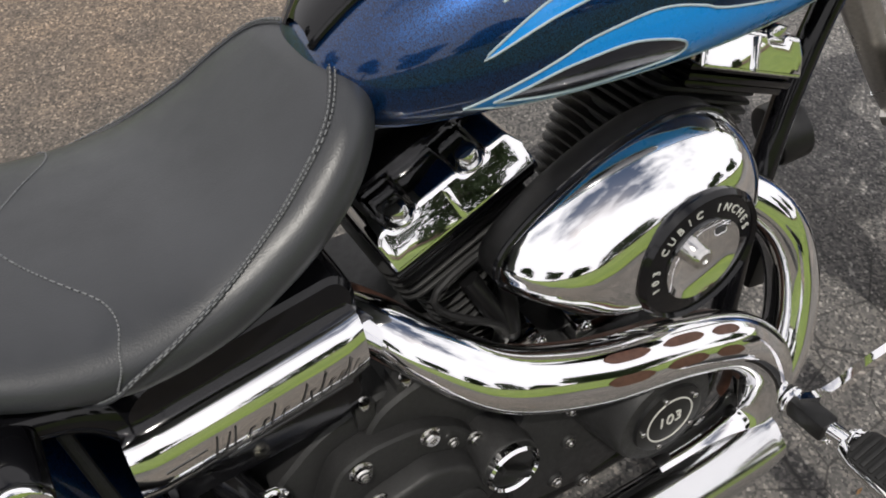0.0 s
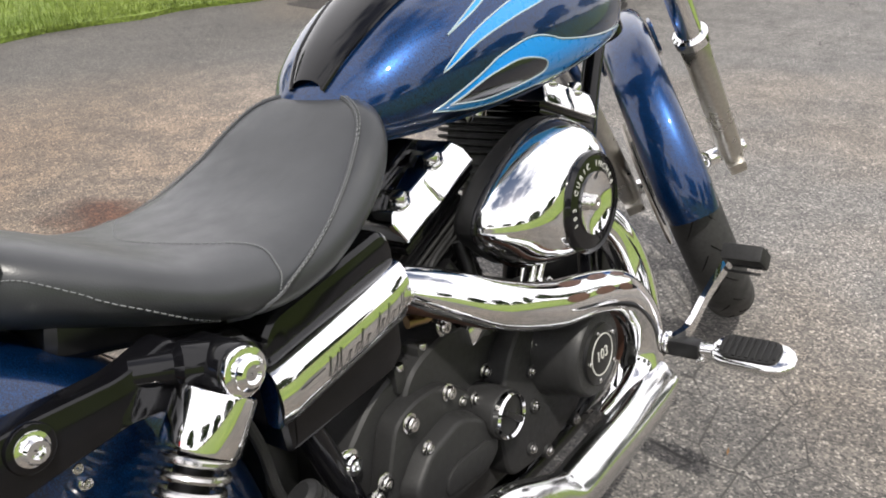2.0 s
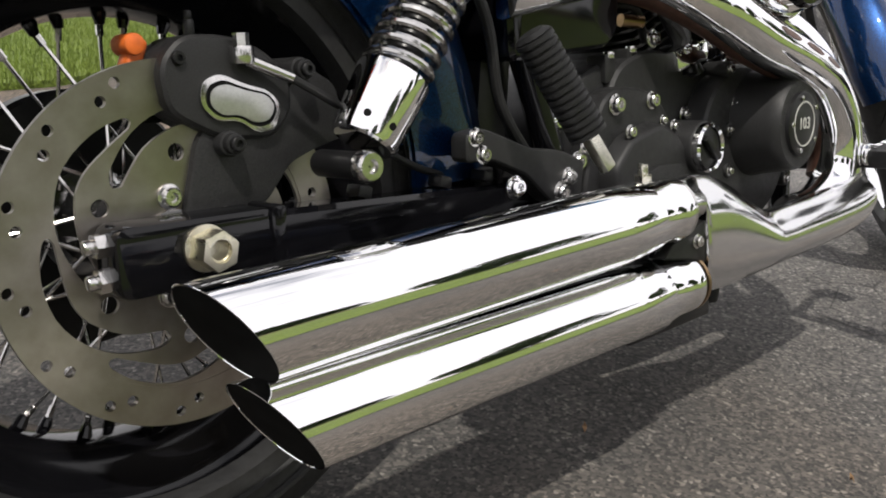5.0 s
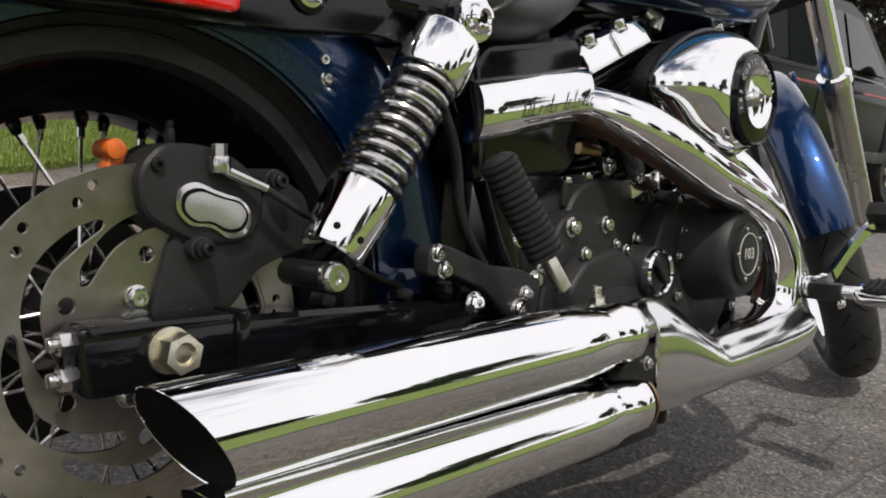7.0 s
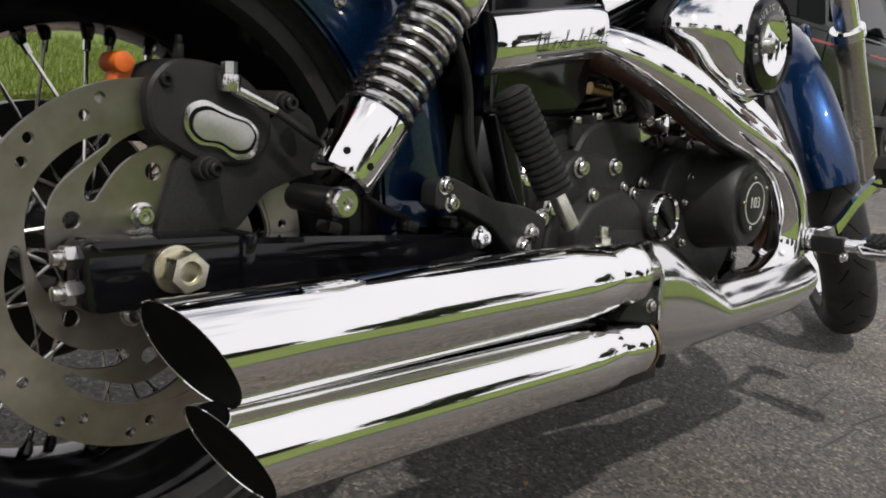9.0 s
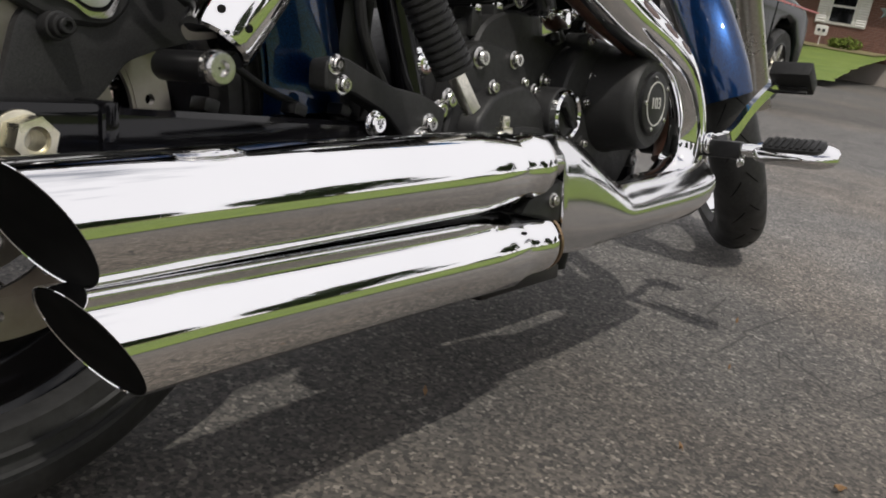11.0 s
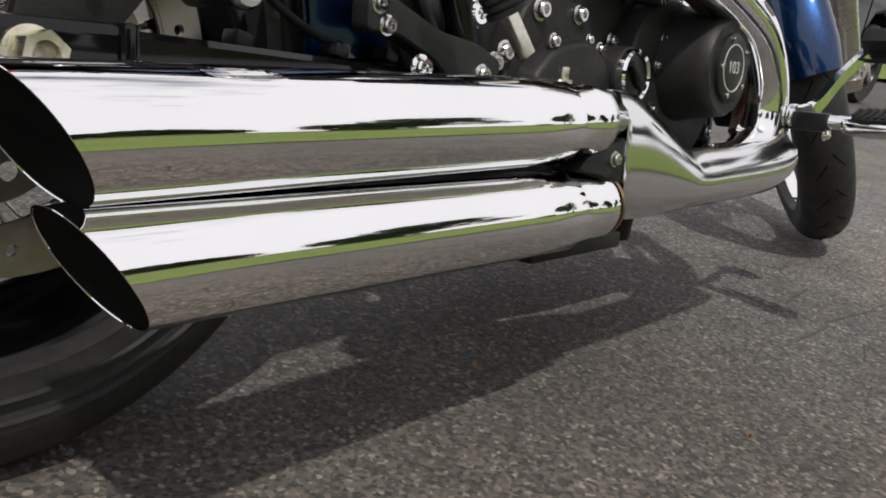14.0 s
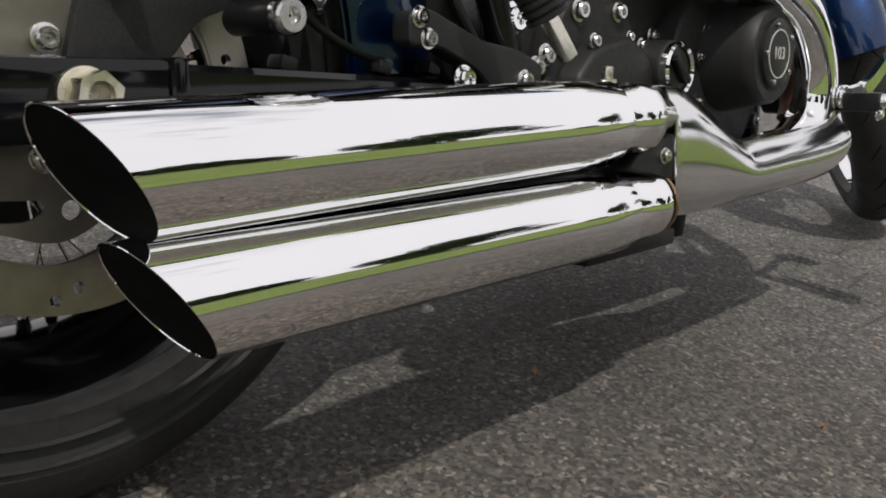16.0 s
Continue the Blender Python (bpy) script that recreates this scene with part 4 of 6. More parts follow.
def crankcase():
    out = rounded([(0.545, 0.215), (0.53, 0.33), (0.57, 0.43), (0.64, 0.452), (0.72, 0.44), (0.80, 0.42), (0.93, 0.40), (0.985, 0.33), (0.97, 0.235), (0.90, 0.185), (0.66, 0.180)], 0.03)
    c = part("crankcase", prism(out, 0.13, -0.120, 0.01, 3), POWDER, bike, "black textured engine crankcase")
    cam = rounded([(0.700, 0.205), (0.690, 0.30), (0.735, 0.395), (0.80, 0.432), (0.90, 0.415), (0.955, 0.36), (0.955, 0.27), (0.905, 0.215), (0.80, 0.19)], 0.03)
    cover = part("cam_cover", prism(cam, -0.118, -0.152, 0.008, 3, 0.97), POWDER, c, "black textured cam cover")
    boss = lathe((0.852, 0.343), [(0.001, -0.148), (0.074, -0.148), (0.070, -0.165), (0.064, -0.200), (0.062, -0.212), (0.058, -0.217), (0.001, -0.217)], 48, False)
    boss = part("timer_boss", boss, POWDER, cover)
    part("timer_cover", lathe((0.852, 0.343), [(0.001, -0.2165), (0.044, -0.2165), (0.043, -0.2215), (0.040, -0.2225), (0.001, -0.2225)], 40, False), BLACK_SATIN, boss, "round timer cover with silver ring")
    part("timer_ring", lathe((0.852, 0.343), [(0.0285, -0.2222), (0.0302, -0.2222), (0.0302, -0.2233), (0.0285, -0.2233)], 40), SILVER_INK, boss)
    bm = text_mesh("103", 0.022)
    bmesh.ops.transform(bm, matrix=pose(0.852, -0.2231, 0.343, 90), verts=bm.verts)
    part("lettering", bm, SILVER_INK, boss, flat=True)
    for i in range(5):
        a = 2 * math.pi * i / 5 + 0.6
        bolt("timer_screw", 0.852 + 0.0365 * math.cos(a), -0.222, 0.343 + 0.0365 * math.sin(a), 0.0034, boss, CHROME_WORN, False)
    for x, z in ((0.777, 0.340), (0.777, 0.285), (0.760, 0.226), (0.775, 0.420), (0.945, 0.255), (0.88, 0.205), (0.80, 0.198), (0.93, 0.395)):
        b = rod((x, -0.12, z), (x, -0.156, z), 0.0105, seg=16, bevel=0.002)
        part("bolt_boss", b, POWDER, cover)
        bolt("cover_bolt", x, -0.155, z, 0.0052, cover)
    for x, z, y in ((0.716, 0.364, -0.122), (0.645, 0.462, -0.12), (0.796, 0.372, -0.152)):
        bolt("case_bolt", x, y, z, 0.0085, c, CHROME_WORN)
    # lifter block and oil fitting
    part("lifter_cover", box((0.83, -0.118, 0.428), (0.085, 0.05, 0.03), 0.006, (0, 8, 0)), CHROME, c)
    part("lifter_cover", box((0.715, -0.112, 0.44), (0.075, 0.05, 0.028), 0.006, (0, -12, 0)), CHROME, c)
    for x, z in ((0.80, 0.442), (0.86, 0.436), (0.69, 0.448), (0.745, 0.452)):
        bolt("lifter_bolt", x, -0.142, z, 0.0055, c, CHROME)
    # oil filler neck and dipstick cap
    neck = part("dipstick_neck", rod((0.691, -0.11, 0.3245), (0.691, -0.168, 0.3245), 0.034, seg=32, bevel=0.003), POWDER, c)
    part("dipstick_ring", lathe((0.691, 0.3245), [(0.0265, -0.166), (0.0315, -0.166), (0.0315, -0.176), (0.0290, -0.179), (0.0265, -0.176)], 40), CHROME, neck, "chrome dipstick ring")
    part("dipstick_cap", rod((0.691, -0.166, 0.3245), (0.691, -0.174, 0.3245), 0.0262, seg=32, bevel=0.002), BLACK_SATIN, neck)
    part("dipstick_grip", box((0.691, -0.178, 0.3245), (0.044, 0.010, 0.009), 0.003, (0, 40, 0)), BLACK_SATIN, neck)
    return c


crankcase()


def gearbox():
    out = rounded([(0.44, 0.28), (0.455, 0.37), (0.52, 0.425), (0.60, 0.445), (0.64, 0.40), (0.66, 0.34), (0.655, 0.27), (0.60, 0.235), (0.50, 0.235)], 0.03)
    g = part("gearbox", prism(out, 0.12, -0.108, 0.01, 3), POWDER, bike, "black textured gearbox")
    side = rounded([(0.478, 0.275), (0.498, 0.345), (0.521, 0.398), (0.559, 0.409), (0.615, 0.404), (0.656, 0.377), (0.678, 0.345), (0.682, 0.290), (0.63, 0.258), (0.53, 0.248)], 0.028)
    cov = part("clutch_cover", prism(side, -0.106, -0.136, 0.007, 3, 0.97), POWDER, g, "black textured clutch release cover")
    dome = rounded([(0.512, 0.272), (0.507, 0.318), (0.545, 0.352), (0.612, 0.366), (0.650, 0.348), (0.684, 0.310), (0.690, 0.276), (0.660, 0.256), (0.56, 0.258)], 0.014)
    part("cover_dome", prism(dome, -0.134, -0.160, 0.006, 3, 0.90), POWDER, cov)
    pl = rounded([(0.562, 0.280), (0.568, 0.303), (0.590, 0.312), (0.655, 0.308), (0.668, 0.280), (0.648, 0.270)], 0.010)
    part("cover_panel", prism(pl, -0.158, -0.1640, 0.002), POWDER, cov)
    for x, z, r, y in ((0.619, 0.388, 0.0085, -0.136), (0.544, 0.387, 0.0095, -0.136), (0.551, 0.355, 0.0065, -0.152), (0.643, 0.362, 0.005, -0.137), (0.668, 0.352, 0.007, -0.137),
                       (0.520, 0.268, 0.0065, -0.142), (0.490, 0.340, 0.009, -0.134), (0.474, 0.328, 0.0085, -0.134), (0.668, 0.278, 0.006, -0.14), (0.685, 0.262, 0.007, -0.135)):
        bolt("cover_bolt", x, y, z, r, cov)
    bolt("frame_bolt", 0.462, -0.112, 0.376, 0.013, g, CHROME)
    for x, z in ((0.567, 0.440), (0.612, 0.446)):
        part("top_boss", box((x, -0.10, z - 0.012), (0.022, 0.03, 0.035), 0.005), POWDER, g)
        bm = rod((x, -0.112, z), (x, -0.112, z + 0.008), 0.0065, seg=16, bevel=0.001)
        part("top_bolt", bm, CHROME_WORN, g)


gearbox()


def air_cleaner():
    out = [(0.694, 0.568), (0.697, 0.582), (0.712, 0.600), (0.748, 0.624), (0.798, 0.647), (0.850, 0.660), (0.898, 0.659), (0.938, 0.640), (0.964, 0.602), (0.968, 0.556), (0.950, 0.512), (0.915, 0.484),
           (0.868, 0.475), (0.815, 0.483), (0.762, 0.503), (0.722, 0.534), (0.701, 0.554)]
    fine = [tuple(p) for p in spline(out + out[:1], 6)][:-1]
    cx, cz = 0.850, 0.565

    def ring(k, y):
        return [(cx + (x - cx) * k, y, cz + (z - cz) * k) for x, z in fine]

    back = part("air_cleaner", loft([ring(0.90, -0.116), ring(1.00, -0.119), ring(1.025, -0.126), ring(1.025, -0.142), ring(1.015, -0.147), ring(0.95, -0.147)]), BLACK_SATIN, bike, "teardrop air cleaner with a chrome cover")
    prof = [(k, y - 0.020) for k, y in ((1.0, -0.124), (1.012, -0.130), (1.0, -0.140), (0.975, -0.150), (0.93, -0.162), (0.86, -0.174), (0.77, -0.184), (0.66, -0.1915), (0.54, -0.196), (0.40, -0.198), (0.05, -0.199))]
    cov = part("cleaner_cover", loft([ring(k, y) for k, y in prof]), CHROME, back, "polished chrome teardrop cover", sharp=70)
    part("cover_bead", tube([(x, y, z) for x, y, z in ring(1.012, -0.150)] + [ring(1.012, -0.150)[0]], 0.0035, 8, False), BLACK_GLOSS, back)
    ox, oz = 0.859, 0.560
    part("insert_rim", lathe((ox, oz), [(0.066, -0.2100), (0.0675, -0.2190), (0.064, -0.2240), (0.061, -0.2210), (0.061, -0.2100)], 56), BLACK_GLOSS, cov)
    part("insert_ring", lathe((ox, oz), [(0.040, -0.2050), (0.062, -0.2050), (0.0615, -0.2205), (0.041, -0.2235)], 56), BLACK_GLOSS, cov, "black ring with silver lettering")
    part("insert_dish", lathe((ox, oz), [(0.0005, -0.2185), (0.015, -0.2190), (0.028, -0.2205), (0.036, -0.2235), (0.041, -0.2260), (0.041, -0.2100)], 48, False), CHROME, cov)
    part("insert_screw", lathe((ox, oz), [(0.0105, -0.2160), (0.0105, -0.2255), (0.008, -0.2280), (0.004, -0.2280), (0.003, -0.2260), (0.0005, -0.2260)], 24, False), CHROME_WORN, cov)
    words = "103 CUBIC INCHES"
    bm = bmesh.new()
    for i, ch in enumerate(words):
        if ch == " ":
            continue
        a = radians(198 - i * 12.2)
        g = text_mesh(ch, 0.0112)
        m = Matrix.Translation((ox + 0.0505 * math.cos(a), -0.2224, oz + 0.0505 * math.sin(a))) @ Matrix.Rotation(-(a - math.pi / 2), 4, "Y") @ pose(0, 0, 0, 90)
        bmesh.ops.transform(g, matrix=m, verts=g.verts)
        tmp = bpy.data.meshes.new("tmp")
        g.to_mesh(tmp)
        g.free()
        bm.from_mesh(tmp)
        bpy.data.meshes.remove(tmp)
    part("lettering", bm, SILVER_INK, cov, flat=True)
    for x, z in ((0.78, 0.70), (0.80, 0.685)):
        part("intake_bolt", rod((x, -0.06, z), (x, -0.085, z), 0.009, seg=16, bevel=0.002), CHROME_WORN, back)
    bm = rod((0.855, -0.055, 0.672), (0.865, -0.06, 0.71), 0.014, seg=20)
    part("intake_stub", rod((0.862, -0.058, 0.692), (0.863, -0.0585, 0.698), 0.019, seg=24, bm=bm), CHROME_WORN, back)


air_cleaner()


def exhaust():
    Y = -0.205
    keys = [(0.560, -0.065, 0.540, 0.024), (0.590, -0.115, 0.538, 0.025), (0.622, -0.160, 0.522, 0.028), (0.672, -0.195, 0.492, 0.030), (0.76, Y, 0.455, 0.031), (0.87, Y, 0.424, 0.031), (0.945, Y, 0.392, 0.032),
            (0.995, Y, 0.338, 0.033), (1.007, Y, 0.283, 0.034), (0.987, Y, 0.240, 0.034), (0.93, Y, 0.220, 0.030), (0.86, Y, 0.217, 0.028)]
    fine = spline(keys, 14)
    pipe = part("exhaust_pipe", tube([p[:3] for p in fine], [p[3] for p in fine], 32), CHROME, bike, "chrome exhaust header with heat slots")
    part("header_pipe", tube([p[:3] + np.array([-0.004, 0.014, -0.003]) for p in fine[4:-34]], 0.027, 24), SLOT_BROWN, pipe)
    # cooling slots, two rows on the outer side of the upper run
    run = [p for p in fine if 0.72 < p[0] < 0.96 and p[2] > 0.39]
    fr = frames([p[:3] for p in run])
    for row in (radians(22), radians(62)):
        for k in range(3):
            i0, i1 = 4 + k * 9, 4 + k * 9 + 7
            rings = []
            for i in range(i0, i1 + 1):
                p, s, u = fr[i]
                t = (i - i0) / (i1 - i0)
                half = 0.13 * (1 - (2 * t - 1) ** 4) + 0.03
                r = run[i][3] + 0.0005
                out, up = Vector((0, -1, 0)), Vector((0.25, 0, 0.97))
                rings.append([p + (out * math.cos(row + a) + up * math.sin(row + a)) * r for a in (-half, -half / 2, 0, half / 2, half)])
            part("heat_slot", loft(rings, False, False), SLOT_BROWN, pipe)
    fk = spline([(0.955, -0.07, 0.50, 0.026), (1.03, -0.09, 0.485, 0.028), (1.085, -0.12, 0.435, 0.030), (1.105, -0.145, 0.36, 0.031), (1.085, -0.17, 0.275, 0.031), (1.02, -0.19, 0.215, 0.030), (0.94, -0.2, 0.192, 0.028)], 8)
    part("front_header", tube([p[:3] for p in fk], [p[3] for p in fk], 28), CHROME, pipe)
    # broad shield over both pipes
    st = [(0.486, 0.309, 0.276), (0.530, 0.310, 0.270), (0.533, 0.310, 0.190)] + spline([(0.54, 0.310, 0.186), (0.572, 0.307, 0.183), (0.605, 0.296, 0.182), (0.655, 0.272, 0.183), (0.700, 0.250, 0.184),
           (0.725, 0.245, 0.185), (0.78, 0.246, 0.186), (0.88, 0.248, 0.188), (0.95, 0.252, 0.192), (0.985, 0.257, 0.200), (1.0, 0.262, 0.21)], 6)
    rings = []
    for x, top, bot in st:
        r = 0.028
        sec = []
        for i in range(9):
            a = math.pi - math.pi * 0.62 * i / 8
            sec.append((x, -0.235 + r * math.cos(a) * -1.0 * 1.0, top - r + r * math.sin(a)))
        k = min(1.0, (top - bot) / 0.06)
        y_out = -0.235 - r * 0.95
        span = (top - r * 0.6) - bot
        for i in range(1, 8):
            t = i / 8
            sec.append((x, y_out - 0.006 * math.sin(math.pi * t) * k, (top - r * 0.6) - span * t))
        sec += [(x, y_out + 0.008, bot - 0.006), (x, y_out + 0.03, bot - 0.009), (x, -0.20, bot - 0.004), (x, -0.19, bot + 0.02)]
        rings.append(sec)
    part("heat_shield", loft(rings, True, True), CHROME_SOFT, pipe, "smooth chrome heat shield over the pipes", sharp=50)
    return pipe


pipe = exhaust()


def muffler(x0, p, q, z0, x1, z1, y, r, neck_x, neck_r, neck_z):
    """A slash-cut silencer: x0 is the middle of its cut, p and q how far the cut leans in height and breadth."""
    seg = 56

    def ring(x, zc, rr, lean=0.0):
        out = []
        for j in range(seg):
            a = 2 * math.pi * j / seg
            out.append((x - lean * r * (p * math.sin(a) + q * math.cos(a)), y + rr * math.cos(a), zc + rr * math.sin(a)))
        return out

    rings = [ring(x0 + 0.008, z0, r - 0.0012, 1), ring(x0 + 0.0004, z0, r - 0.0012, 1), ring(x0 - 0.0002, z0, r - 0.0006, 1), ring(x0, z0, r, 1)]
    for i in range(1, 9):
        t = i / 8
        rings.append(ring(x0 + (x1 - x0) * t, z0 + (z1 - z0) * t, r, max(0.0, 1 - 2 * t)))
    rings += [ring(x1 + 0.0015, z1, r * 0.985), ring(x1 + 0.0035, z1, r * 0.93), ring(neck_x, neck_z, neck_r), ring(neck_x + 0.003, neck_z, neck_r * 1.04), ring(neck_x + 0.016, neck_z, neck_r * 1.04)]
    m = part("muffler", loft(rings, True, False), CHROME, bike, "chrome slash-cut muffler", sharp=40)
    inner = [ring(x0 + 0.0012, z0, r - 0.0014, 1), ring(x0 + 0.12, z0, r - 0.0014), ring(x0 + 0.121, z0, 0.012)]
    part("bore", loft(inner, True, True), DARK_IN, m)
    return m


m_up = muffler(-0.042, 0.62, 0.14, 0.2715, 0.422, 0.2775, -0.247, 0.0395, 0.466, 0.0325, 0.2790)
m_lo = muffler(-0.008, 0.66, 0.06, 0.1950, 0.446, 0.1940, -0.243, 0.0395, 0.498, 0.0315, 0.1945)
part("clamp", lathe((0, 0), [(0.0315, -0.006), (0.034, -0.006), (0.034, 0.006), (0.0315, 0.006)], 36), CHROME_WORN, m_up).matrix_basis = pose(0.484, -0.245, 0.2790, 0, 0, 90)
part("clamp", lathe((0, 0), [(0.0300, -0.003), (0.0325, -0.0025), (0.0325, 0.0025), (0.0300, 0.003)], 36), BRASS, m_lo, "heat-tinted clamp ring").matrix_basis = pose(0.522, -0.243, 0.1945, 0, 0, 90)
part("muffler_bracket", prism(rounded([(0.452, 0.233), (0.468, 0.246), (0.540, 0.266), (0.536, 0.214), (0.49, 0.226)], 0.004), -0.21, -0.262, 0.003), BLACK_SATIN, m_up, "black muffler bracket")
bolt("bracket_bolt", 0.515, -0.262, 0.243, 0.006, m_up, CHROME_WORN)
part("muffler_bracket", box((0.50, -0.212, 0.153), (0.16, 0.06, 0.018), 0.004), BLACK_SATIN, m_lo)
# unseen plate, added to block light passing behind the mufflers
part("light_block_plate", prism(rounded([(0.30, 0.225), (0.32, 0.285), (0.50, 0.288), (0.55, 0.25), (0.53, 0.20), (0.36, 0.205)], 0.012), -0.135, -0.165, 0.004), BLACK_SATIN, m_lo, "black plate added behind the mufflers to block light")
part("rubber_stop", rod((0.640, -0.205, 0.172), (0.640, -0.205, 0.140), 0.015, 0.012, seg=16, bevel=0.003), RUBBER, m_lo)
bm = rod((0.480, -0.218, 0.304), (0.480, -0.218, 0.316), 0.010, seg=6)
part("flange_nut", rod((0.480, -0.218, 0.314), (0.480, -0.218, 0.328), 0.0055, seg=12, bevel=0.001, bm=bm), ZINC, m_up)
bolt("stay_bolt", 0.33, -0.168, 0.318, 0.009, m_up, CHROME)


def battery_box():
    out = rounded([(0.378, 0.440), (0.372, 0.572), (0.392, 0.592), (0.560, 0.620), (0.575, 0.600), (0.566, 0.468), (0.545, 0.452)], 0.012)
    b = part("side_box", prism(out, -0.03, -0.128, 0.012, 3), BLACK_GLOSS, bike, "gloss black battery box with a chrome cover band")
    lo, hi = (0.366, 0.484, 0.546), (0.568, 0.519, 0.580)
    rings = []
    for i in range(13):
        t = i / 12
        x = lo[0] + (hi[0] - lo[0]) * t
        zb, zt = lo[1] + (hi[1] - lo[1]) * t, lo[2] + (hi[2] - lo[2]) * t
        e = 0.004 * (1 - math.sin(math.pi * t) ** 0.12)
        sec = [(x, -0.118, zt - 0.001), (x, -0.132 + e, zt + 0.003), (x, -0.143 + e, zt - 0.001), (x, -0.148 + e, zt - 0.008)]
        for k in range(1, 6):
            sec.append((x, -0.1495 - 0.0035 * math.sin(math.pi * k / 6) + e, zt - 0.010 + (zb - zt + 0.018) * k / 6))
        sec += [(x, -0.148 + e, zb + 0.007), (x, -0.143 + e, zb + 0.001), (x, -0.132 + e, zb - 0.002), (x, -0.118, zb + 0.001)]
        rings.append(sec)
    band = part("cover_band", loft(rings, True, True), CHROME, b, "chrome cover band with dark script", sharp=40)
    # the maker's script is drawn as plain slanted strokes
    g = bmesh.new()
    strokes = [(-0.066, 0.021, 22), (-0.058, 0.019, 30), (-0.050, 0.021, 22), (-0.038, 0.010, 30), (-0.026, 0.010, 34), (-0.018, 0.020, 30),
               (-0.008, 0.009, 34), (0.010, 0.020, 32), (0.019, 0.011, 20), (0.027, 0.021, 32), (0.036, 0.010, 30), (0.045, 0.010, 34),
               (0.052, 0.020, 30), (0.061, 0.009, 34)]
    for k, (sx, sh, tilt) in enumerate(strokes):
        t0 = math.tan(radians(tilt))
        for u, v, w, h in ((sx, 0.0, 0.0017, sh), (sx + 0.0005, 0.0, 0.0075, 0.0011)):
            g.faces.new([g.verts.new((x + y * t0, y, 0)) for x, y in ((u, v), (u + w, v), (u + w, v + h), (u, v + h))])
            if sh < 0.012:
                y = sh - 0.0012
                g.faces.new([g.verts.new((x + yy * t0, yy, 0)) for x, yy in ((u, y), (u + 0.005, y), (u + 0.005, sh), (u, sh))])
                break
    bmesh.ops.translate(g, vec=(0, -0.008, 0), verts=g.verts)
    ang = math.degrees(math.atan2(0.035, 0.202))
    bmesh.ops.transform(g, matrix=pose(0.490, -0.1535, 0.531, 90, 0, 0) @ pose(0, 0, 0, 0, 0, ang), verts=g.verts)
    part("lettering", g, DARK_INK, band, flat=True)
    part("script_line", box((0.492, -0.1525, 0.517), (0.115, 0.0012, 0.0016), 0, (0, -ang, 0)), DARK_INK, band)
    part("script_line", box((0.405, -0.1525, 0.523), (0.035, 0.0012, 0.0016), 0, (0, -ang, 0)), DARK_INK, band)


battery_box()


def passenger_peg():
    p0, p1 = Vector((0.368, -0.232, 0.368)), Vector((0.318, -0.208, 0.462))
    d = (p1 - p0).normalized()
    n = 15
    pts, rs = [], []
    for i in range(n):
        a, b = i / n, (i + 1) / n
        for t, r in ((a + 0.004, 0.0165), (a + 0.012, 0.0192), (b - 0.018, 0.0192), (b - 0.010, 0.0165)):
            pts.append(p0.lerp(p1, t))
            rs.append(r)
    pts += [p1, p1 + d * 0.004]
    rs += [0.018, 0.012]
    peg = part("passenger_peg", tube(pts, rs, 28), RUBBER, bike, "folded passenger footpeg of ribbed black rubber")
    q = p0 - d * 0.035
    part("peg_shank", box(tuple((p0 + q) / 2), (0.014, 0.012, 0.045), 0.002, (-14, -28, 0)), ZINC, peg)
    m = prism(rounded([(0.285, 0.345), (0.285, 0.374), (0.31, 0.378), (0.38, 0.352), (0.43, 0.345), (0.47, 0.33), (0.46, 0.285), (0.41, 0.29), (0.37, 0.325), (0.32, 0.345)], 0.008), -0.125, -0.150, 0.005, 3)
    part("peg_mount", m, POWDER, peg)
    for x, z, r in ((0.296, 0.370, 0.007), (0.306, 0.352, 0.007), (0.425, 0.300, 0.009), (0.438, 0.315, 0.008)):
        bolt("mount_bolt", x, -0.149, z, r, peg)


passenger_peg()


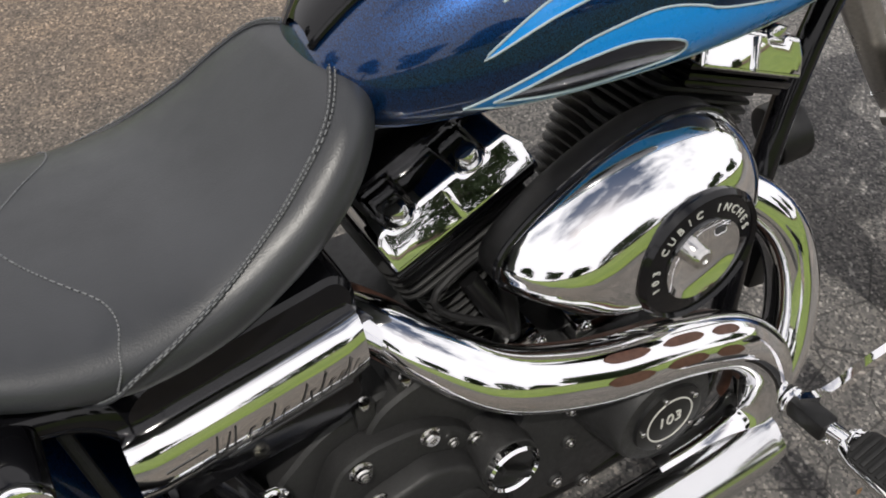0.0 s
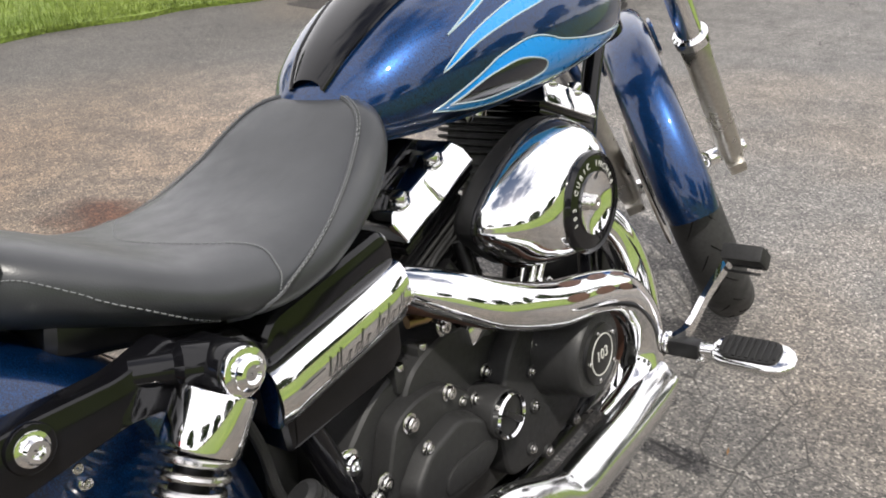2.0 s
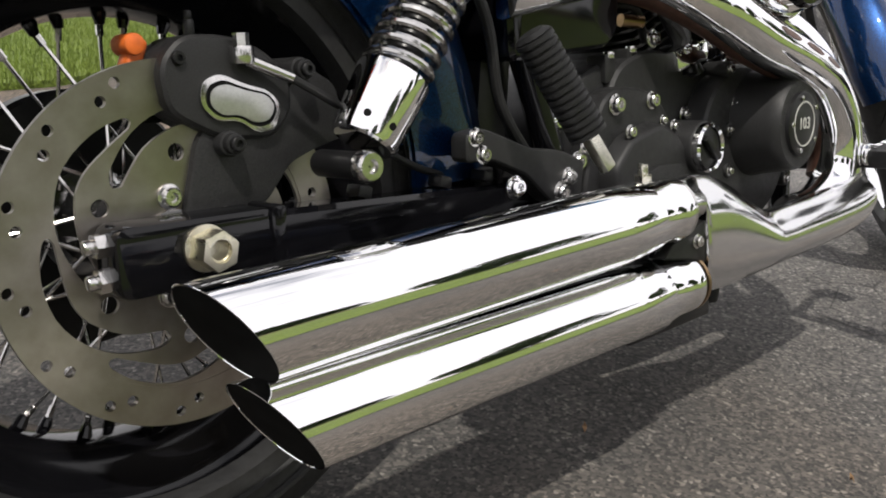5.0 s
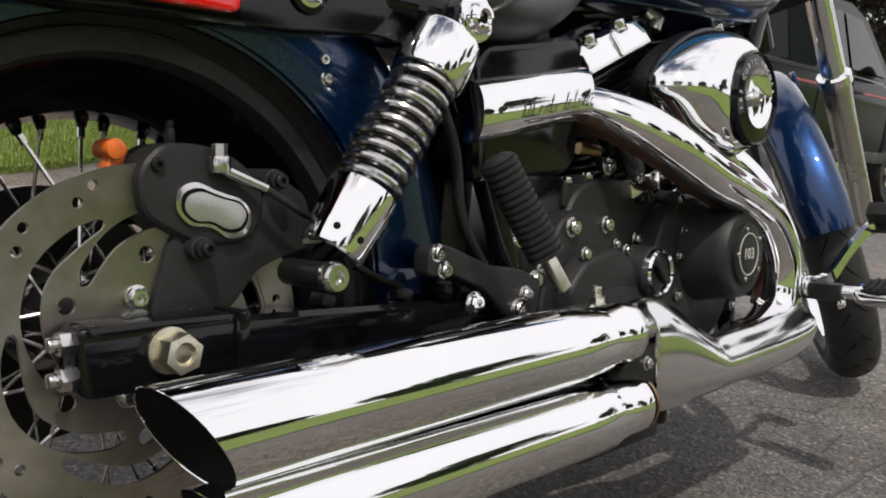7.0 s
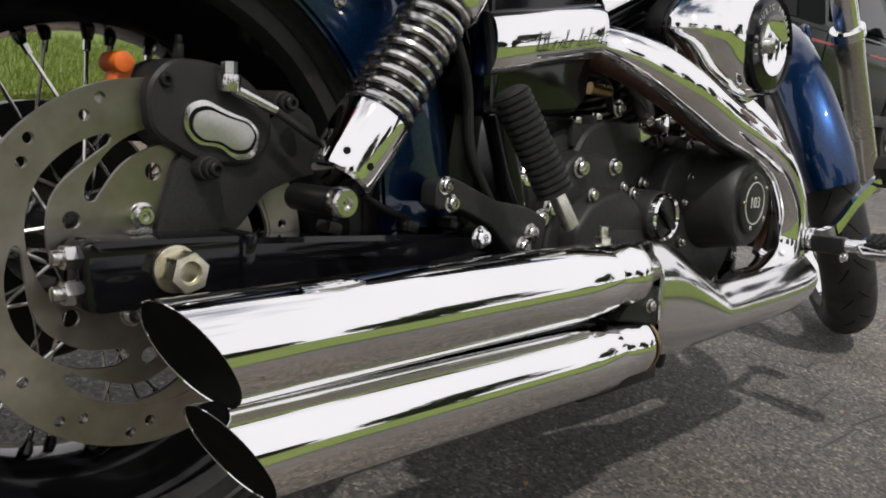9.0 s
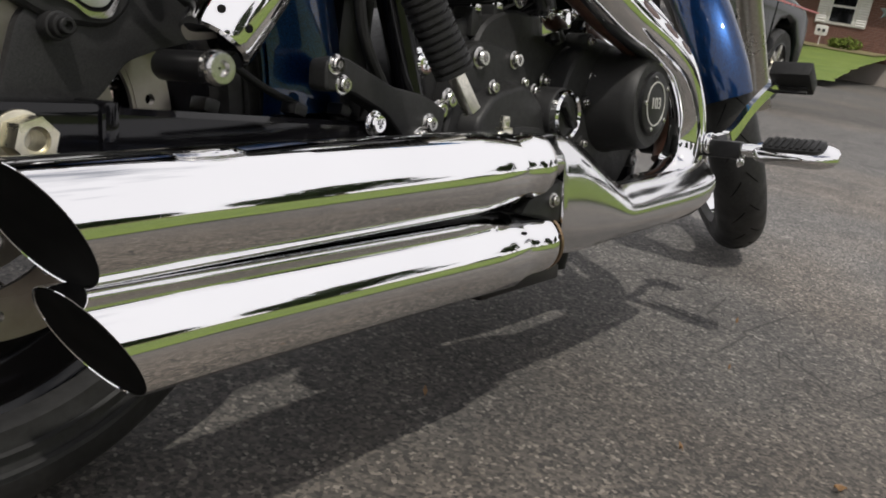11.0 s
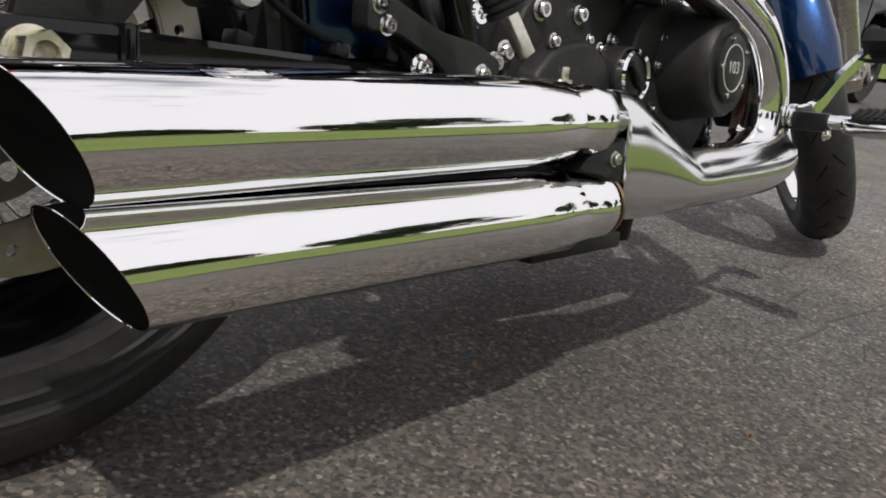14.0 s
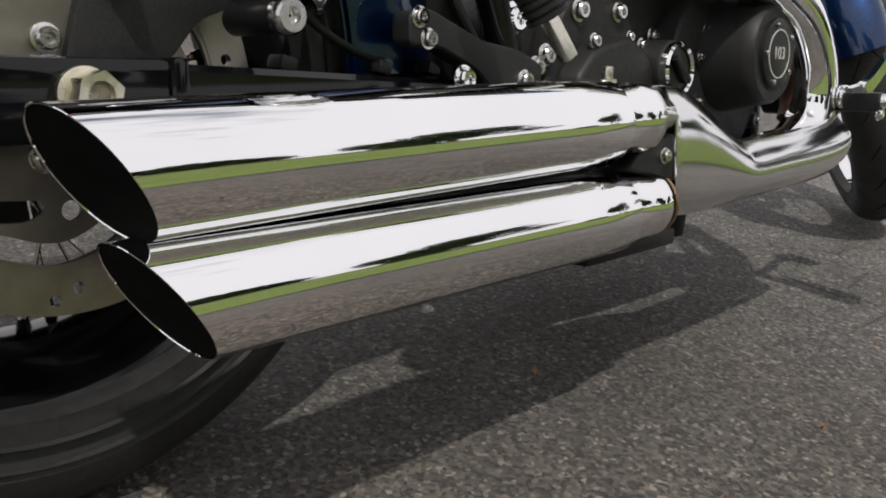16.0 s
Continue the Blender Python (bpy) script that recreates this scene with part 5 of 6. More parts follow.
def forward_controls():
    mt = part("foot_control", rod((1.035, -0.13, 0.283), (1.035, -0.235, 0.283), 0.018, seg=24, bevel=0.003), BLACK_SATIN, bike, "forward foot control with peg and brake pedal")
    mt.location = (-0.016, -0.004, -0.004)
    part("peg_clevis", box((1.040, -0.262, 0.284), (0.026, 0.055, 0.026), 0.005), BLACK_SATIN, mt)
    bolt("clevis_bolt", 1.040, -0.285, 0.268, 0.007, mt, CHROME)
    part("pivot_cap", rod((1.035, -0.235, 0.290), (1.035, -0.245, 0.290), 0.017, seg=24, bevel=0.003), CHROME, mt)
    part("peg_neck", rod((1.042, -0.285, 0.285), (1.045, -0.315, 0.285), 0.010, seg=16), CHROME, mt)
    rings = []
    for y, w, h in ((-0.305, 0.012, 0.008), (-0.312, 0.020, 0.012), (-0.33, 0.026, 0.013), (-0.39, 0.030, 0.013), (-0.408, 0.027, 0.012), (-0.418, 0.019, 0.010), (-0.424, 0.009, 0.005)):
        rings.append([(1.047 + w * math.copysign(abs(math.cos(a)) ** 0.7, math.cos(a)), y, 0.285 + h * math.copysign(abs(math.sin(a)) ** 0.6, math.sin(a))) for a in [2 * math.pi * i / 24 for i in range(24)]])
    peg = part("footpeg", loft(rings), CHROME, mt, "chrome footpeg with ribbed rubber top")
    peg.matrix_basis = Matrix.Translation((1.047, 0, 0.285)) @ Matrix.Rotation(radians(-18), 4, "Y") @ Matrix.Translation((-1.047, 0, -0.285))
    bm = prism(rounded([(1.024, -0.405), (1.024, -0.318), (1.070, -0.318), (1.070, -0.405)], 0.019, 6), 0.294, 0.301, 0.002)
    bmesh.ops.transform(bm, matrix=Matrix(((1, 0, 0, 0), (0, 0, 1, 0), (0, 1, 0, 0), (0, 0, 0, 1))), verts=bm.verts)
    pad = part("peg_pad", bm, RUBBER, peg)
    for i in range(9):
        part("pad_rib", box((1.047, -0.323 - i * 0.0096, 0.3015), (0.030 if i in (0, 8) else 0.040, 0.0055, 0.004), 0.001), RUBBER, pad)
    lev = spline([(1.038, -0.245, 0.292, 0.010), (1.060, -0.262, 0.305, 0.009), (1.10, -0.275, 0.345, 0.008), (1.135, -0.288, 0.375, 0.008), (1.150, -0.300, 0.392, 0.008)], 6)
    rings = [[(x + a * 0.4 * r, y + b * 0.55 * r, z + c * r) for a, b, c in ((-1, -1, 1), (-1, 1, 1), (1, 1, -1), (1, -1, -1))] for x, y, z, r in lev]
    part("brake_lever", loft(rings), CHROME, mt, "chrome brake lever")
    pd = part("brake_pedal_pad", box((1.150, -0.318, 0.395), (0.026, 0.062, 0.05), 0.005, (0, -52, 0)), RUBBER, mt, "ribbed black rubber pedal pad")
    for i in range(5):
        part("pad_rib", box((1.147, -0.315, 0.380 + 0.0), (0.004, 0.058, 0.005), 0.001, (0, -52, 0)), RUBBER, pd).matrix_basis = Matrix.Translation(Vector((0.0085 * (i - 1), 0, 0.0065 * (i - 1))))


forward_controls()


# ---- front end, turned to the left on the stand ----
FORK = steered()


def turned(ob):
    ob.matrix_basis = FORK
    return ob


def front_wheel():
    rim = turned(part("front_wheel", lathe((FX, FZ), [(0.270, -0.032), (0.276, -0.036), (0.262, -0.033), (0.254, -0.022), (0.250, 0.0), (0.254, 0.022), (0.262, 0.033), (0.276, 0.036), (0.270, 0.032), (0.258, 0.012), (0.257, 0.0), (0.258, -0.012)], 80),
                      CHROME, bike, "laced front wheel with chrome rim"))
    part("tyre", lathe((FX, FZ), tyre_profile(0.268, 0.344, 0.054), 96), TYRE, rim, "narrow black front tyre")
    # tread grooves
    for i in range(26):
        a0 = 2 * math.pi * i / 26
        for s in (-1, 1):
            pts = []
            for k in range(7):
                t = k / 6
                yy = s * (0.006 + 0.030 * t)
                rr = 0.268 + 0.076 * math.sin(math.acos(max(-1, min(1, yy / 0.050)))) ** 0.62
                a = a0 + 0.14 * t + (0.06 if s > 0 else 0)
                pts.append((FX + rr * math.cos(a), yy, FZ + rr * math.sin(a)))
            part("tread_groove", tube(pts, 0.0014, 5), DARK_IN, rim)
    part("hub", lathe((FX, FZ), [(0.012, -0.055), (0.038, -0.055), (0.038, -0.045), (0.025, -0.03), (0.025, 0.03), (0.038, 0.045), (0.038, 0.055), (0.012, 0.055)], 32), CHROME, rim)
    spokes((FX, FZ), 0.034, 0.256, 0.045, rim, 40, 0.0018)
    part("brake_rotor", plate([circle(FX, FZ, 0.146, 64), circle(FX, FZ, 0.10, 48)], 0.072, 0.077), ROTOR, rim)
    part("rotor_carrier", plate([circle(FX, FZ, 0.102, 48), circle(FX, FZ, 0.035, 32)] + [circle(FX + 0.066 * math.cos(k * 1.047), FZ + 0.066 * math.sin(k * 1.047), 0.02, 20) for k in range(6)], 0.068, 0.072), BLACK_SATIN, rim)


front_wheel()


def front_fender():
    prof = [(0.322, 0.051), (0.340, 0.053), (0.358, 0.049), (0.370, 0.038), (0.376, 0.020), (0.378, 0.0)]
    prof = prof + [(r, -y) for r, y in reversed(prof[:-1])]
    rings = []
    for i in range(49):
        a = radians(80 + (182 - 80) * i / 48)
        k = 1 - 0.10 * max(0, i - 44) / 4
        rings.append([(FX + r * math.cos(a), y * k, FZ + r * math.sin(a)) for r, y in prof])
    bm = loft(rings, False, False)
    bm = loft([[(FX + (p[0] - FX) * 0.99, p[1] * 0.95, FZ + (p[2] - FZ) * 0.99) for p in r] for r in rings], False, False, bm)
    f = turned(part("front_fender", bm, BLUE, bike, "slim dark metallic blue front fender", sharp=60))
    for s in (-1, 1):
        part("fender_stay", prism(rounded([(1.66, 0.60), (1.66, 0.655), (1.60, 0.69), (1.545, 0.68), (1.55, 0.62)], 0.015), s * 0.055, s * 0.063, 0.002), BLUE, f)


front_fender()


def fork():
    d = Vector((-math.sin(radians(RAKE)), 0, math.cos(radians(RAKE))))
    foot = Vector((FX - 0.005, 0, FZ))
    f = turned(part("fork", rod((FX, -0.15, FZ), (FX, 0.15, FZ), 0.013, seg=24, bevel=0.002), CHROME_WORN, bike, "telescopic front fork with cast alloy sliders"))
    for s in (-1, 1):
        y = s * 0.118
        b = foot + Vector((-0.012, y, 0))
        low = part("slider", tube([b - d * 0.045, b - d * 0.04, b - d * 0.01, b + d * 0.03, b + d * 0.27, b + d * 0.325, b + d * 0.337], [0.015, 0.021, 0.023, 0.026, 0.027, 0.029, 0.027], 28), SLIDER, f, "cast alloy fork slider")
        part("dust_seal", tube([b + d * 0.335, b + d * 0.339, b + d * 0.357, b + d * 0.361], [0.027, 0.0335, 0.0335, 0.028], 28), CHROME, low)
        part("fork_tube", rod(b + d * 0.33, b + d * 0.80, 0.0245, seg=28), CHROME, low, "chrome fork tube")
        part("axle_clamp", box((FX - 0.006, y, FZ - 0.028), (0.046, 0.04, 0.03), 0.006, (0, -34, 0)), SLIDER, low)
        part("pinch_bolt", rod((FX + 0.026, y, FZ - 0.02), (FX + 0.034, y, FZ - 0.014), 0.007, seg=12), CHROME, low)
        part("axle_cap", rod((FX, s * 0.140, FZ), (FX, s * 0.152, FZ), 0.014, seg=20, bevel=0.003), CHROME, low)
        part("axle_spacer", rod((FX, s * 0.055, FZ), (FX, s * 0.098, FZ), 0.018, seg=20, bevel=0.002), CHROME, low)
        c = b + d * 0.20 + Vector((0.024, s * 0.016, 0.012))
        part("fork_reflector", box(tuple(c), (0.010, 0.012, 0.09), 0.003, (0, -34, 0)), AMBER, low, "amber strip reflector")
    for k in (0.56, 0.78):
        c = foot + d * k
        part("fork_yoke", box(tuple(c), (0.07, 0.30, 0.035), 0.01, (0, -34, 0)), BLACK_GLOSS, f)


fork()


def frame_tubes():
    fr = part("frame", tube(spline([(1.30, 0, 0.80), (1.18, 0, 0.735), (0.95, 0, 0.715), (0.70, 0, 0.69), (0.50, 0, 0.62), (0.40, 0, 0.57)], 6), 0.032, 20), BLACK_GLOSS, bike, "gloss black tubular frame")
    for s in (-1, 1):
        part("down_tube", tube(spline([(1.29, s * 0.03, 0.78), (1.17, s * 0.05, 0.60), (1.10, s * 0.07, 0.40), (1.06, s * 0.09, 0.21), (0.98, s * 0.115, 0.165), (0.70, s * 0.115, 0.16), (0.52, s * 0.11, 0.19)], 6), 0.0165, 16), BLACK_GLOSS, fr)
        part("rear_tube", tube(spline([(0.52, s * 0.11, 0.19), (0.47, s * 0.11, 0.30), (0.42, s * 0.105, 0.45), (0.36, s * 0.11, 0.57), (0.28, s * 0.115, 0.60)], 6), 0.017, 16), BLACK_GLOSS, fr)
    part("steering_neck", rod((1.34, 0, 0.70), (1.265, 0, 0.83), 0.034, seg=24), BLACK_GLOSS, fr)
    part("regulator", box((1.155, 0, 0.33), (0.035, 0.15, 0.13), 0.006, (0, 12, 0)), BLACK_SATIN, fr, "finned black regulator")
    for i in range(7):
        part("regulator_fin", box((1.175, 0, 0.285 + i * 0.015), (0.03, 0.15, 0.004), 0.001, (0, 12, 0)), BLACK_SATIN, fr)
    part("horn", rod((1.17, -0.02, 0.46), (1.21, -0.03, 0.47), 0.04, seg=28, bevel=0.006), BLACK_SATIN, fr)
    # plain black box added to darken the gap behind the rear rocker box
    part("black_filler_box", box((0.622, 0.015, 0.615), (0.04, 0.10, 0.10), 0.012, (0, -22, 0), 3), BLACK_SATIN, fr)
    part("oil_line", tube(spline([(0.66, -0.10, 0.46), (0.62, -0.11, 0.50), (0.58, -0.09, 0.50), (0.55, -0.09, 0.47)], 6), 0.0055, 10), RUBBER, fr)
    part("wire_loom", tube(spline([(0.33, -0.10, 0.56), (0.345, -0.125, 0.48), (0.36, -0.125, 0.40), (0.42, -0.115, 0.33)], 6), 0.006, 10), RUBBER, fr)
    part("clutch_cable", tube(spline([(0.66, -0.11, 0.40), (0.72, -0.12, 0.46), (0.66, -0.10, 0.53), (0.90, -0.09, 0.60)], 8), 0.004, 8), RUBBER, fr)
    part("hose_fitting", rod((0.60, -0.105, 0.485), (0.63, -0.115, 0.482), 0.008, seg=12), BRASS, fr)
    part("side_stand", tube(spline([(0.92, 0.12, 0.17), (0.90, 0.20, 0.10), (0.88, 0.27, 0.045)], 6), 0.011, 12), CHROME, fr)
    part("inner_fender", box((0.40, 0, 0.40), (0.05, 0.16, 0.30), 0.01, (0, 8, 0)), BLACK_SATIN, fr)


frame_tubes()


# ---- parked pickup ----
def pickup():
    body = [(4.35, 0.55), (4.35, 1.02), (4.40, 1.10), (6.35, 1.10), (6.37, 1.12), (6.42, 1.12), (7.75, 1.12), (7.80, 1.10), (8.30, 1.06), (8.90, 0.98), (9.06, 0.90), (9.12, 0.72), (9.10, 0.45), (9.0, 0.40), (8.86, 0.40), (8.80, 0.62), (8.62, 0.80), (8.40, 0.84),
            (8.18, 0.80), (8.00, 0.62), (7.94, 0.38), (5.66, 0.38), (5.60, 0.62), (5.42, 0.80), (5.20, 0.84), (4.98, 0.80), (4.80, 0.62), (4.74, 0.48)]
    Y0, Y1 = 1.80, 3.60
    t = part("pickup_truck", prism(body, Y0, Y1, 0.05, 3), TRUCK, None, sharp=40)
    t.matrix_world = Matrix.Translation((-0.35, 0, 0)) @ Matrix.Diagonal((1, 1, 0.92, 1))
    tagged(t, "dark green pickup truck parked on the driveway", "truck")
    cab = [(6.40, 1.09), (6.46, 1.60), (6.56, 1.70), (7.30, 1.72), (7.62, 1.62), (8.12, 1.09)]
    rings = [[(7.2 + (x - 7.2) * k, y, z) for x, z in cab] for y, k in ((Y0 + 0.03, 1.0), (Y0 + 0.04, 1.0), (Y1 - 0.04, 1.0), (Y1 - 0.03, 1.0))]
    for r in rings:
        for i, (x, y, z) in enumerate(r):
            lean = max(0, z - 1.1) * 0.28
            r[i] = (x, y + lean if y < 2.7 else y - lean, z)
    part("cab", loft(rings), TRUCK, t, sharp=30)
    for xs in ((6.50, 6.60, 7.02, 7.02), (7.08, 7.08, 7.30, 7.98)):
        out = [(xs[0], 1.16), (xs[1], 1.60), (xs[2], 1.62), (xs[3], 1.16)] if xs[0] < 7 else [(7.08, 1.16), (7.08, 1.62), (7.46, 1.60), (7.90, 1.16)]
        bm = bmesh.new()
        bm.faces.new([bm.verts.new((x, Y0 + 0.018 + (z - 1.1) * 0.28, z)) for x, z in out])
        part("side_window", bm, PANE, t)
    bm = bmesh.new()
    bm.faces.new([bm.verts.new(p) for p in ((6.392, 2.05, 1.16), (6.45, 2.15, 1.56), (6.45, 3.25, 1.56), (6.392, 3.35, 1.16))])
    part("rear_window", bm, PANE, t)
    part("coachline", box((6.85, Y0 - 0.002, 0.98), (4.9, 0.008, 0.018), 0), STRIPE, t, "thin red coachline")
    part("lower_trim", box((6.85, Y0 - 0.004, 0.44), (2.4, 0.03, 0.10), 0.01), TRUCK_TRIM, t)
    part("rear_bumper", box((4.28, 2.7, 0.60), (0.16, 1.76, 0.18), 0.03), CHROME_WORN, t)
    part("tail_light", box((4.36, 1.92, 0.90), (0.06, 0.18, 0.30), 0.02), RED_LENS, t, "red tail light")
    m = part("door_mirror", box((7.86, 1.66, 1.24), (0.12, 0.24, 0.19), 0.05, seg=3), TRUCK, t, "dark door mirror")
    part("mirror_glass", box((7.798, 1.66, 1.24), (0.006, 0.19, 0.14), 0), PANE, m)
    part("door_handle", box((7.15, Y0 - 0.015, 0.98), (0.16, 0.03, 0.03), 0.008), TRUCK_TRIM, t)
    part("door_handle", box((6.62, Y0 - 0.015, 0.98), (0.16, 0.03, 0.03), 0.008), TRUCK_TRIM, t)
    for x in (6.40, 7.05, 7.98):
        part("door_gap", box((x, Y0 - 0.001, 0.76), (0.008, 0.006, 0.60), 0), DARK_IN, t)
    for x in (5.20, 8.40):
        for y in (Y0 + 0.10, Y1 - 0.10):
            s = -1 if y < 2.7 else 1
            w = part("wheel", lathe((x, 0.37), [(0.24, y - 0.10), (0.34, y - 0.11), (0.365, y - 0.07), (0.37, y), (0.365, y + 0.07), (0.34, y + 0.11), (0.24, y + 0.10)], 48), TYRE, t, "road wheel with alloy rim")
            part("rim", lathe((x, 0.37), [(0.245, y + s * 0.10), (0.23, y + s * 0.105), (0.21, y + s * 0.06), (0.05, y + s * 0.045), (0.05, y - s * 0.05), (0.245, y - s * 0.05)], 40), BLACK_SATIN, w)
            for k in range(6):
                a = k * math.pi / 3 + 0.3
                c = (x + 0.13 * math.cos(a), y + s * 0.075, 0.37 + 0.13 * math.sin(a))
                part("rim_spoke", box(c, (0.24, 0.04, 0.075), 0.012, (0, -math.degrees(a), 0)), SLIDER, w)


pickup()


# ---- brick house across the street ----
HX, HG = 32.0, 1.0
wall = part("wall_house", prism([(HX, -0.2), (HX + 0.4, -0.2), (HX + 0.4, 3.35), (HX, 3.35)], -2.0, 15.0), MORTAR)
tagged(wall, "red brick house wall with pale mortar", "wall", kind="structure")


def bricks():
    """Bricks of the front wall as pieces: those by the window single, the rest one mesh."""
    single = box((0, 0, 0), (0.03, 0.20, 0.066), 0)
    first = part("brick", single, BRICK, wall, flat=True)
    first.matrix_basis = pose(HX - 0.008, 8.6, 0.75)
    count = 0
    verts, faces = [], []
    for row in range(36):
        z = 0.74 + row * 0.076
        for col in range(66):
            y = 1.0 + col * 0.212 + (0.106 if row % 2 else 0)
            if 6.45 < y < 7.82 and 1.66 < z < 2.98 or y < 5.12 and z < 3.0:
                continue
            jig = random.uniform(-0.004, 0.004)
            if 5.1 < y < 8.6 and 1.3 < z < 2.9 and count < 290:
                count += 1
                again(first, pose(HX - 0.008 + jig, y, z))
            else:
                i = len(verts)
                x0, x1 = HX - 0.022 + jig, HX + 0.01
                verts += [(x, y + dy, z + dz) for x in (x0, x1) for dy in (-0.1, 0.1) for dz in (-0.033, 0.033)]
                faces += [(i, i + 1, i + 3, i + 2), (i, i + 1, i + 5, i + 4), (i + 2, i + 3, i + 7, i + 6), (i + 1, i + 3, i + 7, i + 5), (i, i + 2, i + 6, i + 4)]
    me = bpy.data.meshes.new("brickwork")
    me.from_pydata(verts, [], faces)
    me.materials.append(BRICK)
    ob = tagged(new("brickwork", me), kind="stuff")
    ob.parent = wall


roof = part("roof_house", prism([(HX - 0.5, 3.14), (HX - 0.5, 3.26), (HX + 4.5, 5.72), (HX + 4.5, 5.57)], -2.6, 15.6), SIDING)
tagged(roof, "pale grey-green ribbed roof of the house", "roof", kind="structure")
for i in range(16):
    t = i / 16
    part("roof_course", prism([(HX - 0.5 + 5 * t - 0.01, 3.255 + 2.46 * t), (HX - 0.5 + 5 * t - 0.01, 3.295 + 2.46 * t), (HX - 0.2 + 5 * t, 3.405 + 2.46 * t)], -2.6, 15.6), SIDING, roof)
part("eave_board", box((HX - 0.52, 6.5, 3.18), (0.04, 18.2, 0.16), 0.01), WHITE, roof)

win = part("window_1", box((HX - 0.03, 7.135, 2.32), (0.08, 0.90, 1.20), 0.01), WHITE)
tagged(win, "white sash window with shutters in the brick wall", "window", kind="structure")
for z in (2.04, 2.60):
    part("pane", box((HX - 0.075, 7.135, z), (0.012, 0.72, 0.48), 0), PANE, win)
for s in (-1, 1):
    sh = part("shutter", box((HX - 0.05, 7.135 + s * 0.64, 2.32), (0.04, 0.36, 1.22), 0.008), WHITE, win)
    for k in range(14):
        part("slat", box((HX - 0.074, 7.135 + s * 0.64, 1.79 + k * 0.081), (0.02, 0.29, 0.05), 0, (0, 30, 0)), WHITE, sh)
gd = part("door_1", box((HX - 0.02, 3.4, 1.95), (0.06, 3.3, 2.1), 0.01), WHITE)
tagged(gd, "white garage door", "door", kind="structure")
for k in range(1, 4):
    part("door_joint", box((HX - 0.055, 3.4, 0.9 + k * 0.525), (0.012, 3.2, 0.02), 0), SIDING, gd)


def star():
    bm = bmesh.new()
    pts = [(0.30 if i % 2 == 0 else 0.12, math.pi / 2 + i * math.pi / 5) for i in range(10)]
    ring = [bm.verts.new((HX - 0.05, 5.77 + r * math.cos(a), 2.36 + r * math.sin(a))) for r, a in pts]
    tip = bm.verts.new((HX - 0.11, 5.77, 2.36))
    for i in range(10):
        bm.faces.new((ring[i], ring[(i + 1) % 10], tip))
    bm.faces.new(ring)
    return bm


tagged(part("wall_star", star(), GREY_STAR, flat=True), "blue-grey metal star on the brick wall", "ornament")


def leaf_mass(name, blobs, count, size, mat, label, category, trunk=None):
    """Foliage of many small leaves spread over uneven clumps; trunk as (x, y, height, radius)."""
    verts, faces = [], []
    for _ in range(count):
        cx, cy, cz, rx, ry, rz = random.choice(blobs)
        v = Vector((random.gauss(0, 1), random.gauss(0, 1), random.gauss(0, 1))).normalized() * random.uniform(0.55, 1.05)
        p = Vector((cx + v.x * rx, cy + v.y * ry, cz + v.z * rz))
        a = Vector((random.uniform(-1, 1), random.uniform(-1, 1), random.uniform(-1, 1))).normalized() * size * random.uniform(0.6, 1.3)
        b = a.cross(Vector((random.uniform(-1, 1), random.uniform(-1, 1), random.uniform(-1, 1)))).normalized() * size * 0.5
        i = len(verts)
        verts += [tuple(p - a), tuple(p + b), tuple(p + a), tuple(p - b)]
        faces.append((i, i + 1, i + 2, i + 3))
    me = bpy.data.meshes.new(name)
    me.from_pydata(verts, [], faces)
    me.materials.append(mat)
    if not trunk:
        return tagged(new(name, me), label, category)
    x, y, h, r = trunk
    root = part(name, tube([(x, y, -0.1), (x + 0.04, y, h * 0.35), (x - 0.05, y + 0.07, h * 0.7), (x, y, h)], [r * 1.3, r, r * 0.75, r * 0.35], 12), BARK)
    tagged(root, label, category)
    for k, (cx, cy, cz, *_rest) in enumerate(blobs[:5]):
        part("limb", tube([(x, y, h * (0.5 + 0.08 * k)), ((x + cx) / 2, (y + cy) / 2, (h * 0.7 + cz) / 2 + 0.2), (cx, cy, cz)], [r * 0.5, r * 0.3, r * 0.1], 8), BARK, root)
    o = new("crown", me)
    o.parent = root
    return root


def tree(x, y, h, spread, mat, count, size, label):
    blobs = [(x + random.uniform(-1, 1) * spread * 0.6, y + random.uniform(-1, 1) * spread * 0.6, h * random.uniform(0.5, 0.95), spread * random.uniform(0.35, 0.6), spread * random.uniform(0.35, 0.6), spread * random.uniform(0.3, 0.45)) for _ in range(9)]
    return leaf_mass("tree", blobs, count, size, mat, label, "tree", (x, y, h * 0.8, 0.05 * h ** 0.7))


tree(27.0, 8.2, 6.3, 2.8, LEAF_RED, 14000, 0.10, "dark purple-leaved tree in front of the brick house")
tagged(part("mulch_bed", bank([(29.6, 5.3), (31.9, 5.3), (31.9, 9.6), (29.6, 9.6)], lambda x, y: 0.03 + 0.062 * max(0.0, x - 16.0)), DRY_BED, flat=True), "dry tan bed along the house wall", "flower bed", kind="structure")
leaf_mass("shrub", [(30.6, 6.35, 1.14, 0.34, 0.40, 0.20), (30.7, 6.75, 1.10, 0.25, 0.3, 0.16)], 700, 0.06, LAWN, "low yellow-green shrub beside the house wall", "shrub")


